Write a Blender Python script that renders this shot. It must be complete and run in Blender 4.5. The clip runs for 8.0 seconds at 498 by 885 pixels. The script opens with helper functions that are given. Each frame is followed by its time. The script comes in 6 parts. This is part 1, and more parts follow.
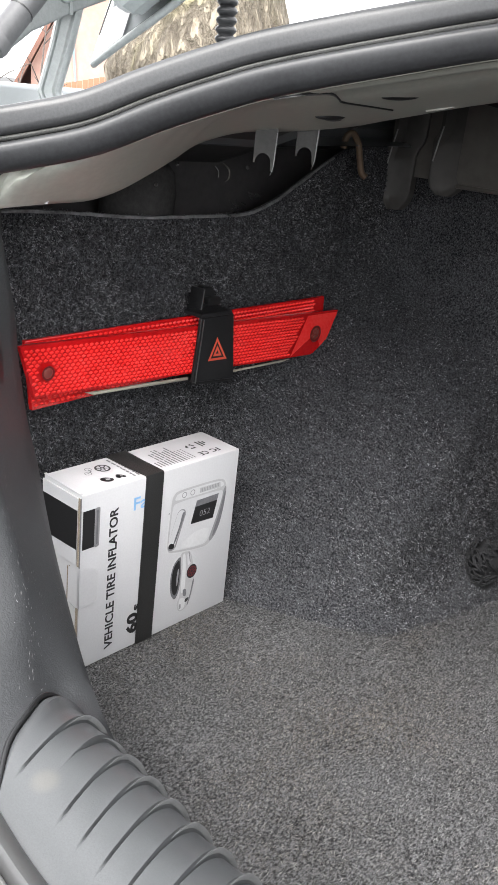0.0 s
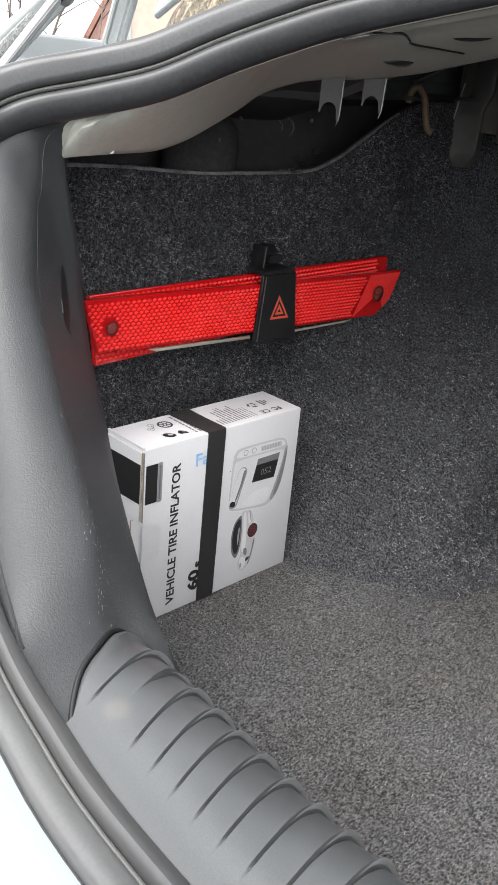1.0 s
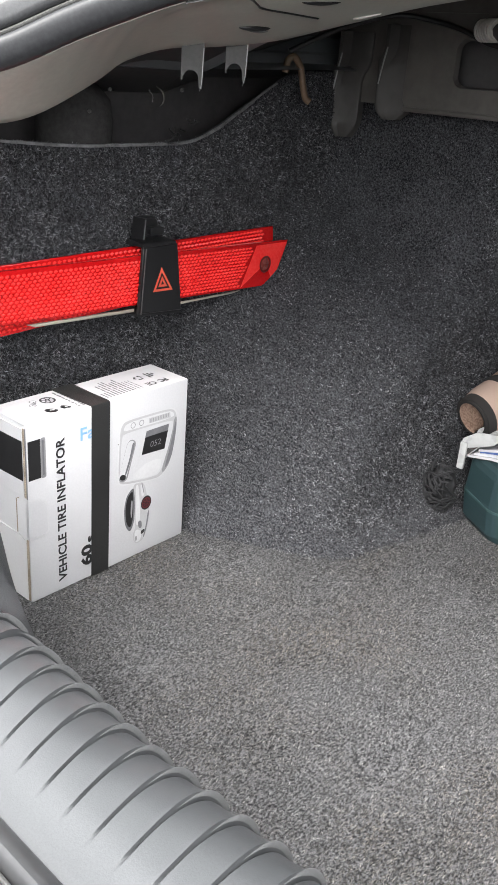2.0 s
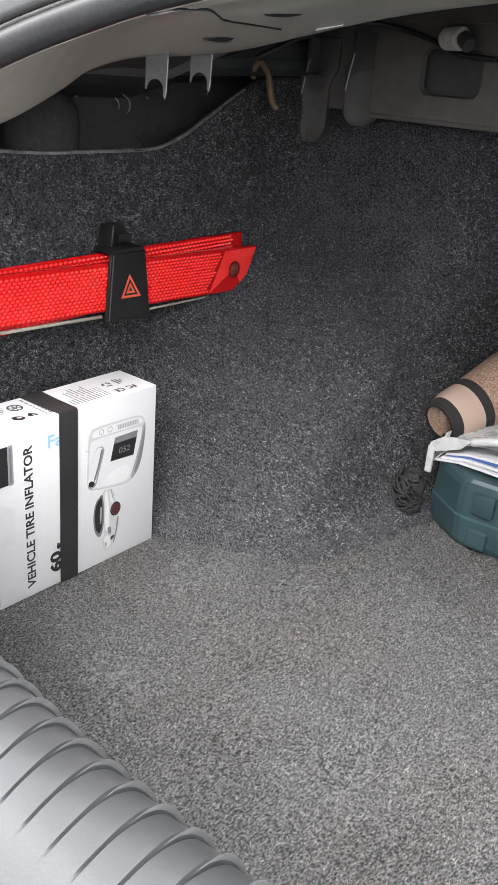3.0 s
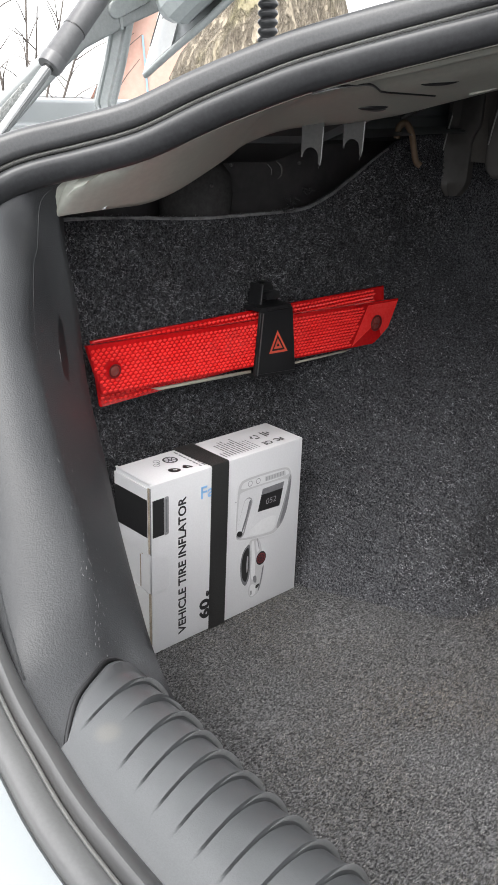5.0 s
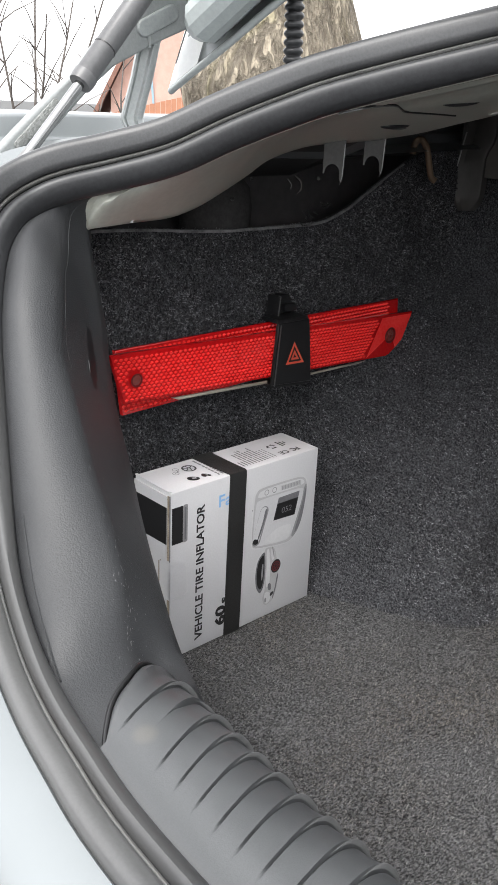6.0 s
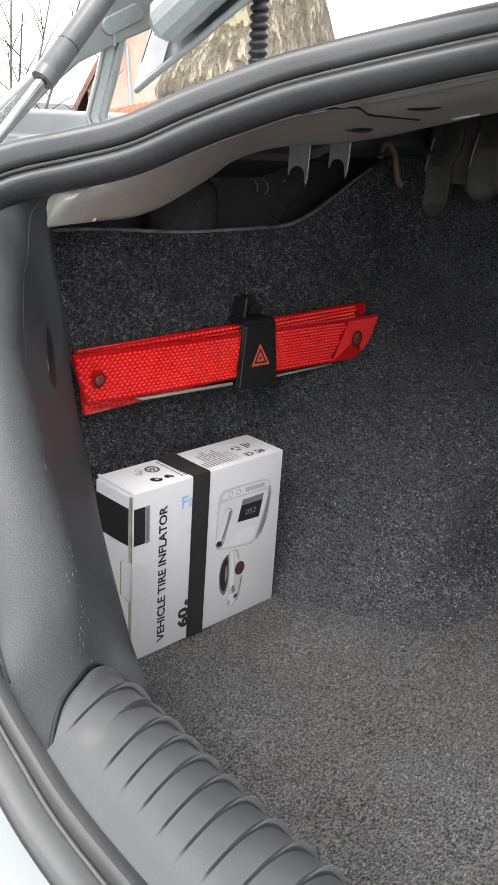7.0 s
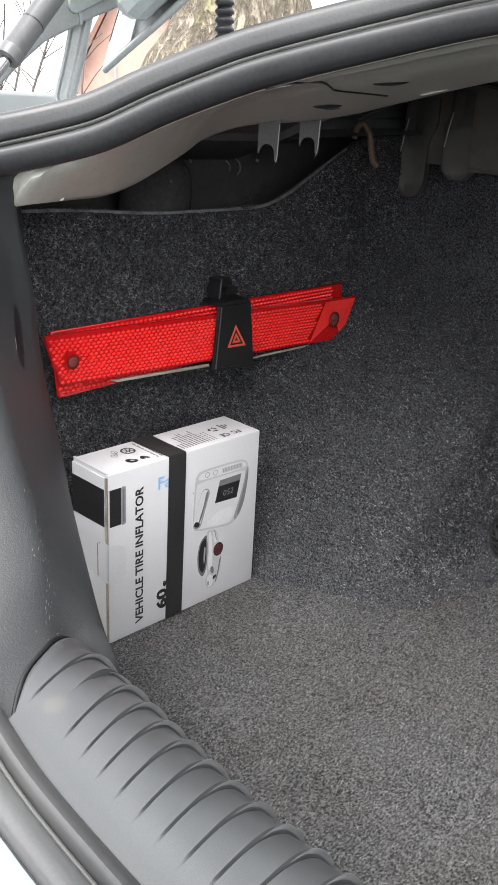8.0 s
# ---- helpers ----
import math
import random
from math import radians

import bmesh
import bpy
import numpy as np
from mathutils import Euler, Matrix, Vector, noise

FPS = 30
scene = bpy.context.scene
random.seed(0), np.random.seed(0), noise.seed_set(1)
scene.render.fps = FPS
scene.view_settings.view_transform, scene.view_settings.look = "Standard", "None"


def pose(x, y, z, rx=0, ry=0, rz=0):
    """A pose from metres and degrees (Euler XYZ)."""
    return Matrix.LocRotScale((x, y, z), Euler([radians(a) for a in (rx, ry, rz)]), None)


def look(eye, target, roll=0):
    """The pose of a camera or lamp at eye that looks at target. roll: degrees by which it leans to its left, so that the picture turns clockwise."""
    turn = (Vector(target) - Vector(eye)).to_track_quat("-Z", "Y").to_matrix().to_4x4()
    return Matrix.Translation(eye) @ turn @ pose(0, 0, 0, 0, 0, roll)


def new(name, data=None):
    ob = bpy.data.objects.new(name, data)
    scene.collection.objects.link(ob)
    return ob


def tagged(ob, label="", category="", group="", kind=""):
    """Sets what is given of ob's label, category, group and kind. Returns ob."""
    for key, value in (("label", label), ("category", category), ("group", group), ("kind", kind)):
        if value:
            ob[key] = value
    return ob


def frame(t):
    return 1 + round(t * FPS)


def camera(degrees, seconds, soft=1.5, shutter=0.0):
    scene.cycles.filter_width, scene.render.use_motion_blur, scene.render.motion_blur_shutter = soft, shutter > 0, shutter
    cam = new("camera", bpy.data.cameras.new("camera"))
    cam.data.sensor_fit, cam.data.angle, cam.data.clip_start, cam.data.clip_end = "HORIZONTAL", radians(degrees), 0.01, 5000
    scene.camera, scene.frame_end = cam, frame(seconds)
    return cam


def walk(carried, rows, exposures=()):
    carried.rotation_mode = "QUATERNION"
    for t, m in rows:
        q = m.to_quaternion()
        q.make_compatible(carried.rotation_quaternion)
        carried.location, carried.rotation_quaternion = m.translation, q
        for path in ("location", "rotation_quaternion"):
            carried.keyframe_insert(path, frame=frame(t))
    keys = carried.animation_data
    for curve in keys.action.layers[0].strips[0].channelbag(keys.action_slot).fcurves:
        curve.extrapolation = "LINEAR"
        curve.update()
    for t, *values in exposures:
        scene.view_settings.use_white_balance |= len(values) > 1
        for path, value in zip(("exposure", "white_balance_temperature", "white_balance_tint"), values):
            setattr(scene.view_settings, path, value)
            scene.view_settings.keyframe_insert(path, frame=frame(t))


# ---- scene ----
cam = camera(32.5, 8.0)
PATH = [
    (0, (0.5743, -0.6469, 0.5477), (-0.6454, 0.7575, -0.1905), 6.28),
    (0.5, (0.56, -0.6597, 0.531), (-0.7211, 0.6625, -0.2457), 6.2),
    (1, (0.5723, -0.6541, 0.5247), (-0.7165, 0.6489, -0.2683), 5.2),
    (1.5, (0.5916, -0.6425, 0.522), (-0.6628, 0.6925, -0.2958), 4.24),
    (2, (0.6186, -0.6265, 0.518), (-0.5578, 0.7765, -0.3018), 4.34),
    (2.2, (0.6280, -0.6214, 0.5188), (-0.5178, 0.8030, -0.3055), 4.43),
    (2.7, (0.6330, -0.6167, 0.5234), (-0.478, 0.834, -0.305), 4.45),
    (3.3, (0.616, -0.636, 0.539), (-0.603, 0.734, -0.259), 4.6),
    (3.5, (0.61, -0.648, 0.545), (-0.682, 0.667, -0.232), 3.9),
    (4, (0.6109, -0.6486, 0.5395), (-0.7402, 0.6266, -0.2075), 2.41),
    (4.5, (0.613, -0.644, 0.541), (-0.743, 0.623, -0.205), 1.7),
    (6, (0.609, -0.674, 0.552), (-0.756, 0.594, -0.176), 2.5),
    (6.5, (0.619, -0.661, 0.551), (-0.706, 0.652, -0.172), 2.9),
    (7, (0.616, -0.664, 0.55), (-0.712, 0.648, -0.168), 3.6),
    (7.5, (0.624, -0.657, 0.542), (-0.707, 0.647, -0.185), 2.8),
    (8, (0.633, -0.655, 0.54), (-0.677, 0.666, -0.195), 3.0),
]
walk(cam, [(t, look(eye, target, roll)) for t, eye, target, roll in PATH],
     [(0, 2.27), (0.5, 2.12), (1, 2.10), (2.2, 2.72), (3.5, 2.55), (4.0, 2.14), (4.5, 2.10), (6, 1.74), (7, 1.95), (8, 2.14)])

# ---- light: overcast day, the trunk is lit through its opening ----
world = bpy.data.worlds.new("overcast")
scene.world = world
world.use_nodes = True
wn, wl = world.node_tree.nodes, world.node_tree.links
sky = wn.new("ShaderNodeTexSky")
sky.sky_type, sky.sun_disc = "NISHITA", False
sky.sun_elevation, sky.sun_rotation, sky.dust_density, sky.air_density = radians(57), radians(158), 3.0, 1.0
grey = wn.new("ShaderNodeHueSaturation")
grey.inputs["Saturation"].default_value = 0.12
wl.new(sky.outputs[0], grey.inputs["Color"])
cloud = wn.new("ShaderNodeMix")
cloud.data_type = "RGBA"
cloud.inputs[0].default_value, cloud.inputs[7].default_value = 0.6, (7.0, 7.05, 7.2, 1)
wl.new(grey.outputs[0], cloud.inputs[6])
wl.new(cloud.outputs[2], wn["Background"].inputs["Color"])
wn["Background"].inputs["Strength"].default_value = 0.15
sun = new("sun", bpy.data.lights.new("sun", "SUN"))
sun.data.energy, sun.data.angle, sun.data.color = 1.1, radians(40), (1.0, 0.97, 0.93)
sun.matrix_world = look((0.92, -1.55, 2.70), (0.3, 0, 0))


# ---- helpers for shapes ----
ORIGIN = {}


def thing(name, at, label, category, group="", kind=""):
    """An Empty at the base of a thing."""
    ob = tagged(new(name), label, category, group, kind)
    ob.location = at
    ob.empty_display_size = 0.02
    ORIGIN[ob.name] = Vector(at)
    return ob


def mesh_of(bm, material, smooth=True, name="mesh"):
    me = bpy.data.meshes.new(name)
    bm.to_mesh(me)
    bm.free()
    if material:
        me.materials.append(material)
    if smooth:
        me.shade_smooth()
        me.set_sharp_from_angle(angle=0.8)
    return me


def part(name, bm, material, parent, label="", smooth=True):
    """One mesh, given in the world's coordinates, under a thing or a part."""
    o = ORIGIN[parent.name]
    bmesh.ops.translate(bm, vec=-o, verts=bm.verts)
    ob = new(name, mesh_of(bm, material, smooth, name))
    ob.parent = parent
    ORIGIN[ob.name] = o
    return tagged(ob, label) if label else ob


def solid(name, bm, material, label, category, group="", kind="", smooth=True):
    """A top-level thing of one mesh."""
    ob = new(name, mesh_of(bm, material, smooth, name))
    ORIGIN[ob.name] = Vector((0, 0, 0))
    return tagged(ob, label, category, group, kind)


def spline(points, steps):
    """Catmull-Rom through points of any size."""
    p = [np.array(q, float) for q in points]
    p = [2 * p[0] - p[1]] + p + [2 * p[-1] - p[-2]]
    out = []
    for i in range(1, len(p) - 2):
        for k in range(steps):
            t = k / steps
            a, b, c, d = p[i - 1 : i + 3]
            out.append(0.5 * (2 * b + (c - a) * t + (2 * a - 5 * b + 4 * c - d) * t * t + (3 * b - a - 3 * c + d) * t**3))
    return out + [p[-2]]


def loft(rows, ring=False, caps=False, bm=None):
    """A skin over rows of points. ring: each row is a closed loop."""
    bm = bm or bmesh.new()
    vs = [[bm.verts.new(tuple(q)) for q in row] for row in rows]
    n = len(rows[0])
    for a, b in zip(vs, vs[1:]):
        for k in range(n if ring else n - 1):
            bm.faces.new((a[k], a[(k + 1) % n], b[(k + 1) % n], b[k]))
    if caps:
        bm.faces.new(vs[0][::-1])
        bm.faces.new(vs[-1])
    bmesh.ops.recalc_face_normals(bm, faces=bm.faces)
    return bm


def tube(path, radius, sides=10, bm=None):
    """A round tube along a path; radius: a number or one for each point."""
    path = [Vector(p) for p in path]
    rows, ref = [], None
    for i, p in enumerate(path):
        t = (path[min(i + 1, len(path) - 1)] - path[max(i - 1, 0)]).normalized()
        if ref is None:
            ref = t.orthogonal().normalized()
        ref = (ref - t * ref.dot(t)).normalized()
        other = t.cross(ref)
        r = radius if isinstance(radius, (int, float)) else radius[i]
        rows.append([p + (ref * math.cos(a) + other * math.sin(a)) * r for a in (2 * math.pi * k / sides for k in range(sides))])
    return loft(rows, ring=True, caps=True, bm=bm)


def block(x0, x1, y0, y1, z0, z1, bevel=0.0, segments=2, bm=None):
    made = bmesh.new()
    bmesh.ops.create_cube(made, size=1)
    for v in made.verts:
        v.co = Vector(((x0 + x1) / 2 + v.co.x * (x1 - x0), (y0 + y1) / 2 + v.co.y * (y1 - y0), (z0 + z1) / 2 + v.co.z * (z1 - z0)))
    if bevel:
        bmesh.ops.bevel(made, geom=made.edges, offset=bevel, segments=segments, profile=0.6, affect="EDGES")
    if bm is None:
        return made
    me = bpy.data.meshes.new("tmp")
    made.to_mesh(me)
    made.free()
    bm.from_mesh(me)
    bpy.data.meshes.remove(me)
    return bm


def plate(outline, place, depth, bevel=0.0, segments=2):
    """A flat outline made solid: place(a, b, h) gives the world point; it goes from h = 0 to h = -depth."""
    bm = bmesh.new()
    top = [bm.verts.new(place(a, b, 0.0)) for a, b in outline]
    low = [bm.verts.new(place(a, b, -depth)) for a, b in outline]
    n = len(outline)
    bm.faces.new(top)
    bm.faces.new(low[::-1])
    for k in range(n):
        bm.faces.new((top[k], low[k], low[(k + 1) % n], top[(k + 1) % n]))
    bmesh.ops.recalc_face_normals(bm, faces=bm.faces)
    if bevel:
        edges = [e for e in bm.edges if (e.verts[0] in top) == (e.verts[1] in top)]
        bmesh.ops.bevel(bm, geom=edges, offset=bevel, segments=segments, profile=0.6, affect="EDGES")
    return bm


def sheet(outline, place, lift=0.0):
    """A printed patch: one flat face."""
    bm = bmesh.new()
    bm.faces.new([bm.verts.new(place(a, b, lift)) for a, b in outline])
    return bm


def soft(outline, times=2):
    """The outline with its corners cut round."""
    pts = [Vector(p) for p in outline]
    for k in range(times):
        pts = [q for i, p in enumerate(pts) for q in (p.lerp(pts[(i + 1) % len(pts)], 0.22), p.lerp(pts[(i + 1) % len(pts)], 0.78))]
    return [tuple(p) for p in pts]


def rounded(a0, a1, b0, b1, r, n=5):
    """A rectangle with round corners."""
    out = []
    for ca, cb, start in ((a1 - r, b1 - r, 0), (a0 + r, b1 - r, 90), (a0 + r, b0 + r, 180), (a1 - r, b0 + r, 270)):
        for k in range(n + 1):
            t = radians(start + 90 * k / n)
            out.append((ca + r * math.cos(t), cb + r * math.sin(t)))
    return out


def circle(a, b, r, n=20):
    return [(a + r * math.cos(2 * math.pi * k / n), b + r * math.sin(2 * math.pi * k / n)) for k in range(n)]


def capsule(a0, b0, a1, b1, r, n=8):
    t = math.atan2(b1 - b0, a1 - a0)
    return [(a1 + r * math.cos(t - math.pi / 2 + math.pi * k / n), b1 + r * math.sin(t - math.pi / 2 + math.pi * k / n)) for k in range(n + 1)] + [(a0 + r * math.cos(t + math.pi / 2 + math.pi * k / n), b0 + r * math.sin(t + math.pi / 2 + math.pi * k / n)) for k in range(n + 1)]


def annulus(a, b, r0, r1, place, lift, n=24):
    bm = bmesh.new()
    inner = [bm.verts.new(place(*q, lift)) for q in circle(a, b, r0, n)]
    outer = [bm.verts.new(place(*q, lift)) for q in circle(a, b, r1, n)]
    for k in range(n):
        bm.faces.new((outer[k], outer[(k + 1) % n], inner[(k + 1) % n], inner[k]))
    return bm


def letters(words, size, origin, along, up, bold=0.0, length=0.0):
    """Words as flat mesh with the built-in font; length: stretch to this length."""
    curve = bpy.data.curves.new("letters", "FONT")
    curve.body, curve.size, curve.offset, curve.resolution_u = words, size, bold, 3
    ob = bpy.data.objects.new("letters", curve)
    scene.collection.objects.link(ob)
    me = bpy.data.meshes.new_from_object(ob.evaluated_get(bpy.context.evaluated_depsgraph_get()))
    bpy.data.objects.remove(ob)
    bm = bmesh.new()
    bm.from_mesh(me)
    bpy.data.meshes.remove(me)
    wide = max(v.co.x for v in bm.verts) - min(v.co.x for v in bm.verts)
    k = length / wide if length else 1.0
    along, up, origin = Vector(along), Vector(up), Vector(origin)
    for v in bm.verts:
        v.co = origin + along * (v.co.x * k) + up * v.co.y
    return bm


def smooth01(t):
    t = min(1.0, max(0.0, t))
    return t * t * (3 - 2 * t)


# ---- materials ----
def surface(name, low, high, rough=0.5, metal=0.0, grain=200.0, stretch=(1, 1, 1), blotch=8.0, bump=0.1, depth=0.0005, spec=0.5,
            contrast=(0.35, 0.65), mix_blotch=0.5, coat=0.0, rough_vary=0.08):
    """Two colours mixed by fine grain and broad blotches, with a fine relief."""
    m = bpy.data.materials.new(name)
    m.use_nodes = True
    n, l = m.node_tree.nodes, m.node_tree.links
    b = n["Principled BSDF"]
    geo = n.new("ShaderNodeNewGeometry")
    mapping = n.new("ShaderNodeMapping")
    mapping.inputs["Scale"].default_value = stretch
    l.new(geo.outputs["Position"], mapping.inputs["Vector"])
    fine = n.new("ShaderNodeTexNoise")
    fine.inputs["Scale"].default_value, fine.inputs["Detail"].default_value, fine.inputs["Roughness"].default_value = grain, 3.0, 0.65
    l.new(mapping.outputs[0], fine.inputs["Vector"])
    broad = n.new("ShaderNodeTexNoise")
    broad.inputs["Scale"].default_value, broad.inputs["Detail"].default_value = blotch, 4.0
    l.new(geo.outputs["Position"], broad.inputs["Vector"])
    ramp = n.new("ShaderNodeMapRange")
    ramp.inputs["From Min"].default_value, ramp.inputs["From Max"].default_value = contrast
    l.new(fine.outputs[0], ramp.inputs["Value"])
    both = n.new("ShaderNodeMix")
    both.inputs[0].default_value = mix_blotch
    l.new(ramp.outputs[0], both.inputs[2])
    bramp = n.new("ShaderNodeMapRange")
    bramp.inputs["From Min"].default_value, bramp.inputs["From Max"].default_value = 0.3, 0.7
    l.new(broad.outputs[0], bramp.inputs["Value"])
    l.new(bramp.outputs[0], both.inputs[3])
    colour = n.new("ShaderNodeMix")
    colour.data_type = "RGBA"
    colour.inputs[6].default_value, colour.inputs[7].default_value = (*low, 1), (*high, 1)
    l.new(both.outputs[0], colour.inputs[0])
    l.new(colour.outputs[2], b.inputs["Base Color"])
    r = n.new("ShaderNodeMapRange")
    r.inputs["To Min"].default_value, r.inputs["To Max"].default_value = max(0.02, rough - rough_vary), min(1.0, rough + rough_vary)
    l.new(both.outputs[0], r.inputs["Value"])
    l.new(r.outputs[0], b.inputs["Roughness"])
    if bump:
        relief = n.new("ShaderNodeBump")
        relief.inputs["Strength"].default_value, relief.inputs["Distance"].default_value = bump, depth
        l.new(fine.outputs[0], relief.inputs["Height"])
        l.new(relief.outputs[0], b.inputs["Normal"])
    b.inputs["Metallic"].default_value = metal
    b.inputs["Specular IOR Level"].default_value = spec
    b.inputs["Coat Weight"].default_value = coat
    b.inputs["Coat Roughness"].default_value = 0.1
    return m


CARPET_WALL = surface("felt_wall", (0.008, 0.008, 0.010), (0.115, 0.117, 0.126), 0.95, grain=520, stretch=(1, 1, 0.75), blotch=30, bump=0.9, depth=0.003, spec=0.1, contrast=(0.40, 0.66), mix_blotch=0.16)
CARPET_FAR = surface("felt_seat_back", (0.020, 0.020, 0.022), (0.095, 0.096, 0.104), 0.95, grain=300, blotch=12, bump=0.4, depth=0.002, spec=0.1)
CARPET_FLOOR = surface("felt_floor", (0.011, 0.011, 0.012), (0.18, 0.18, 0.186), 0.95, grain=560, stretch=(1, 0.6, 1), blotch=14, bump=0.9, depth=0.003, spec=0.1, contrast=(0.40, 0.66), mix_blotch=0.14)
PLASTIC = surface("black_grained_plastic", (0.0215, 0.0224, 0.0241), (0.0390, 0.0405, 0.0432), 0.47, grain=800, blotch=9, bump=0.45, depth=0.0008, spec=0.42)
PLASTIC_RIB = surface("black_sill_plastic", (0.033, 0.035, 0.0372), (0.060, 0.0628, 0.066), 0.37, grain=1200, blotch=12, bump=0.16, depth=0.0004, spec=0.95)
# Paler than the sill plate, to paint the highlight along each rib.
RIB_SHEEN = surface("rib_edge_sheen", (0.085, 0.088, 0.090), (0.15, 0.153, 0.155), 0.34, grain=900, blotch=120, bump=0.15, depth=0.0004)
SCUFF = surface("scuffed_plastic", (0.10, 0.10, 0.10), (0.36, 0.36, 0.36), 0.6, grain=900, blotch=60)
RUBBER = surface("seal_rubber", (0.0165, 0.017, 0.0185), (0.034, 0.035, 0.0375), 0.36, grain=300, blotch=14, bump=0.08, depth=0.0006, spec=0.42)
RUBBER_OUT = surface("seal_rubber_weathered", (0.025, 0.0255, 0.027), (0.050, 0.051, 0.0535), 0.36, grain=500, blotch=10, bump=0.08, depth=0.0005, spec=0.48)
RUBBER_LOW = surface("seal_rubber_dusty", (0.05, 0.05, 0.048), (0.12, 0.12, 0.115), 0.5, grain=900, blotch=30, bump=0.3, depth=0.0008, contrast=(0.4, 0.6))
PAINT_IN = surface("inner_panel_paint", (0.385, 0.393, 0.348), (0.495, 0.505, 0.447), 0.40, metal=0.1, grain=160, blotch=9, bump=0.03)
PAINT = surface("silver_paint", (0.185, 0.20, 0.206), (0.235, 0.251, 0.257), 0.38, metal=0.35, grain=2500, blotch=6, bump=0.0, coat=0.2)
STEEL = surface("hinge_steel", (0.27, 0.288, 0.286), (0.37, 0.39, 0.388), 0.36, metal=0.3, grain=300, blotch=20, bump=0.03)
GALVANISED = surface("rough_cast_metal", (0.17, 0.175, 0.17), (0.34, 0.35, 0.34), 0.55, metal=0.2, grain=420, blotch=90, bump=0.8, depth=0.002, contrast=(0.42, 0.6))
ARM_STEEL = surface("hinge_arm_steel", (0.20, 0.212, 0.212), (0.27, 0.284, 0.284), 0.5, grain=300, blotch=20, bump=0.05, spec=0.3)
CHROME = surface("strut_rod_chrome", (0.25, 0.25, 0.25), (0.33, 0.33, 0.33), 0.10, metal=1.0, grain=60, blotch=20, bump=0.0)
STRUT = surface("strut_grey_paint", (0.075, 0.075, 0.078), (0.11, 0.11, 0.113), 0.34, grain=200, blotch=20, bump=0.02)
BLACK = surface("black_plastic_smooth", (0.010, 0.010, 0.011), (0.016, 0.016, 0.017), 0.38, grain=700, blotch=20, bump=0.1)
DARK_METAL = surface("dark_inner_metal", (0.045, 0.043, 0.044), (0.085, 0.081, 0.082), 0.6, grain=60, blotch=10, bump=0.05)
TAB_DARK = surface("dull_grey_tab", (0.050, 0.049, 0.048), (0.085, 0.083, 0.081), 0.6, metal=0.0, grain=300, blotch=30, bump=0.05)
TAB_METAL = surface("galvanised_tab", (0.16, 0.16, 0.16), (0.26, 0.26, 0.26), 0.4, metal=0.5, grain=300, blotch=30, bump=0.05)
CARD = surface("white_carton", (0.545, 0.545, 0.56), (0.615, 0.615, 0.63), 0.55, grain=500, blotch=10, bump=0.04)
CARD_EDGE = surface("raw_card_edge", (0.13, 0.105, 0.08), (0.40, 0.34, 0.27), 0.9, grain=900, blotch=60)
INK = surface("black_ink", (0.012, 0.012, 0.013), (0.02, 0.02, 0.021), 0.4, grain=300, blotch=10, bump=0.0)
INK_BLUE = surface("pale_blue_ink", (0.20, 0.42, 0.70), (0.26, 0.48, 0.76), 0.5, grain=300, blotch=10, bump=0.0)
INK_GREY = surface("grey_ink", (0.22, 0.22, 0.23), (0.30, 0.30, 0.31), 0.5, grain=300, blotch=40, bump=0.0)
INK_LIGHT = surface("light_grey_ink", (0.42, 0.42, 0.43), (0.49, 0.49, 0.50), 0.5, grain=300, blotch=40, bump=0.0)
INK_PALE = surface("pale_grey_ink", (0.57, 0.57, 0.58), (0.64, 0.64, 0.65), 0.5, grain=300, blotch=40, bump=0.0)
INK_MID = surface("mid_grey_ink", (0.12, 0.12, 0.13), (0.19, 0.19, 0.20), 0.5, grain=300, blotch=40, bump=0.0)
INK_RED = surface("dark_red_ink", (0.10, 0.018, 0.022), (0.17, 0.030, 0.034), 0.5, grain=300, blotch=40, bump=0.0)
BAND = surface("black_elastic_band", (0.012, 0.012, 0.012), (0.024, 0.024, 0.024), 0.5, grain=1500, stretch=(1, 3, 1), blotch=20, bump=0.3)
RED = surface("red_reflector_plastic", (0.92, 0.022, 0.022), (0.99, 0.065, 0.056), 0.22, grain=300, blotch=20, bump=0.0, coat=0.6)
# Darker copy of the red: painted shade between prisms and on one facet.
RED_SHADED = surface("shaded_red_plastic", (0.46, 0.005, 0.007), (0.60, 0.010, 0.011), 0.2, grain=300, blotch=20, bump=0.0, coat=0.6)
ORANGE_RED = surface("emblem_red", (0.60, 0.08, 0.05), (0.70, 0.12, 0.07), 0.4, grain=300, blotch=20, bump=0.0)
GREEN = surface("dark_green_case", (0.018, 0.038, 0.042), (0.028, 0.053, 0.058), 0.42, grain=700, blotch=20, bump=0.15)
TAN_FLEECE = surface("tan_fleece", (0.22, 0.13, 0.09), (0.46, 0.31, 0.235), 0.95, grain=350, blotch=30, bump=0.9, depth=0.004, contrast=(0.4, 0.62), mix_blotch=0.2)
TAN_BAND = surface("tan_cloth", (0.33, 0.235, 0.19), (0.40, 0.29, 0.24), 0.9, grain=1200, blotch=20, bump=0.2)
DARK_BAND = surface("dark_cloth_binding", (0.010, 0.009, 0.009), (0.022, 0.019, 0.018), 0.9, grain=1200, blotch=20, bump=0.2)
PAPER = surface("white_paper", (0.42, 0.42, 0.44), (0.54, 0.54, 0.56), 0.6, grain=200, blotch=30, bump=0.05)
PLASTIC_BAG = surface("white_plastic_sheet", (0.36, 0.365, 0.36), (0.47, 0.475, 0.47), 0.3, grain=60, blotch=30, bump=0.2, depth=0.003)
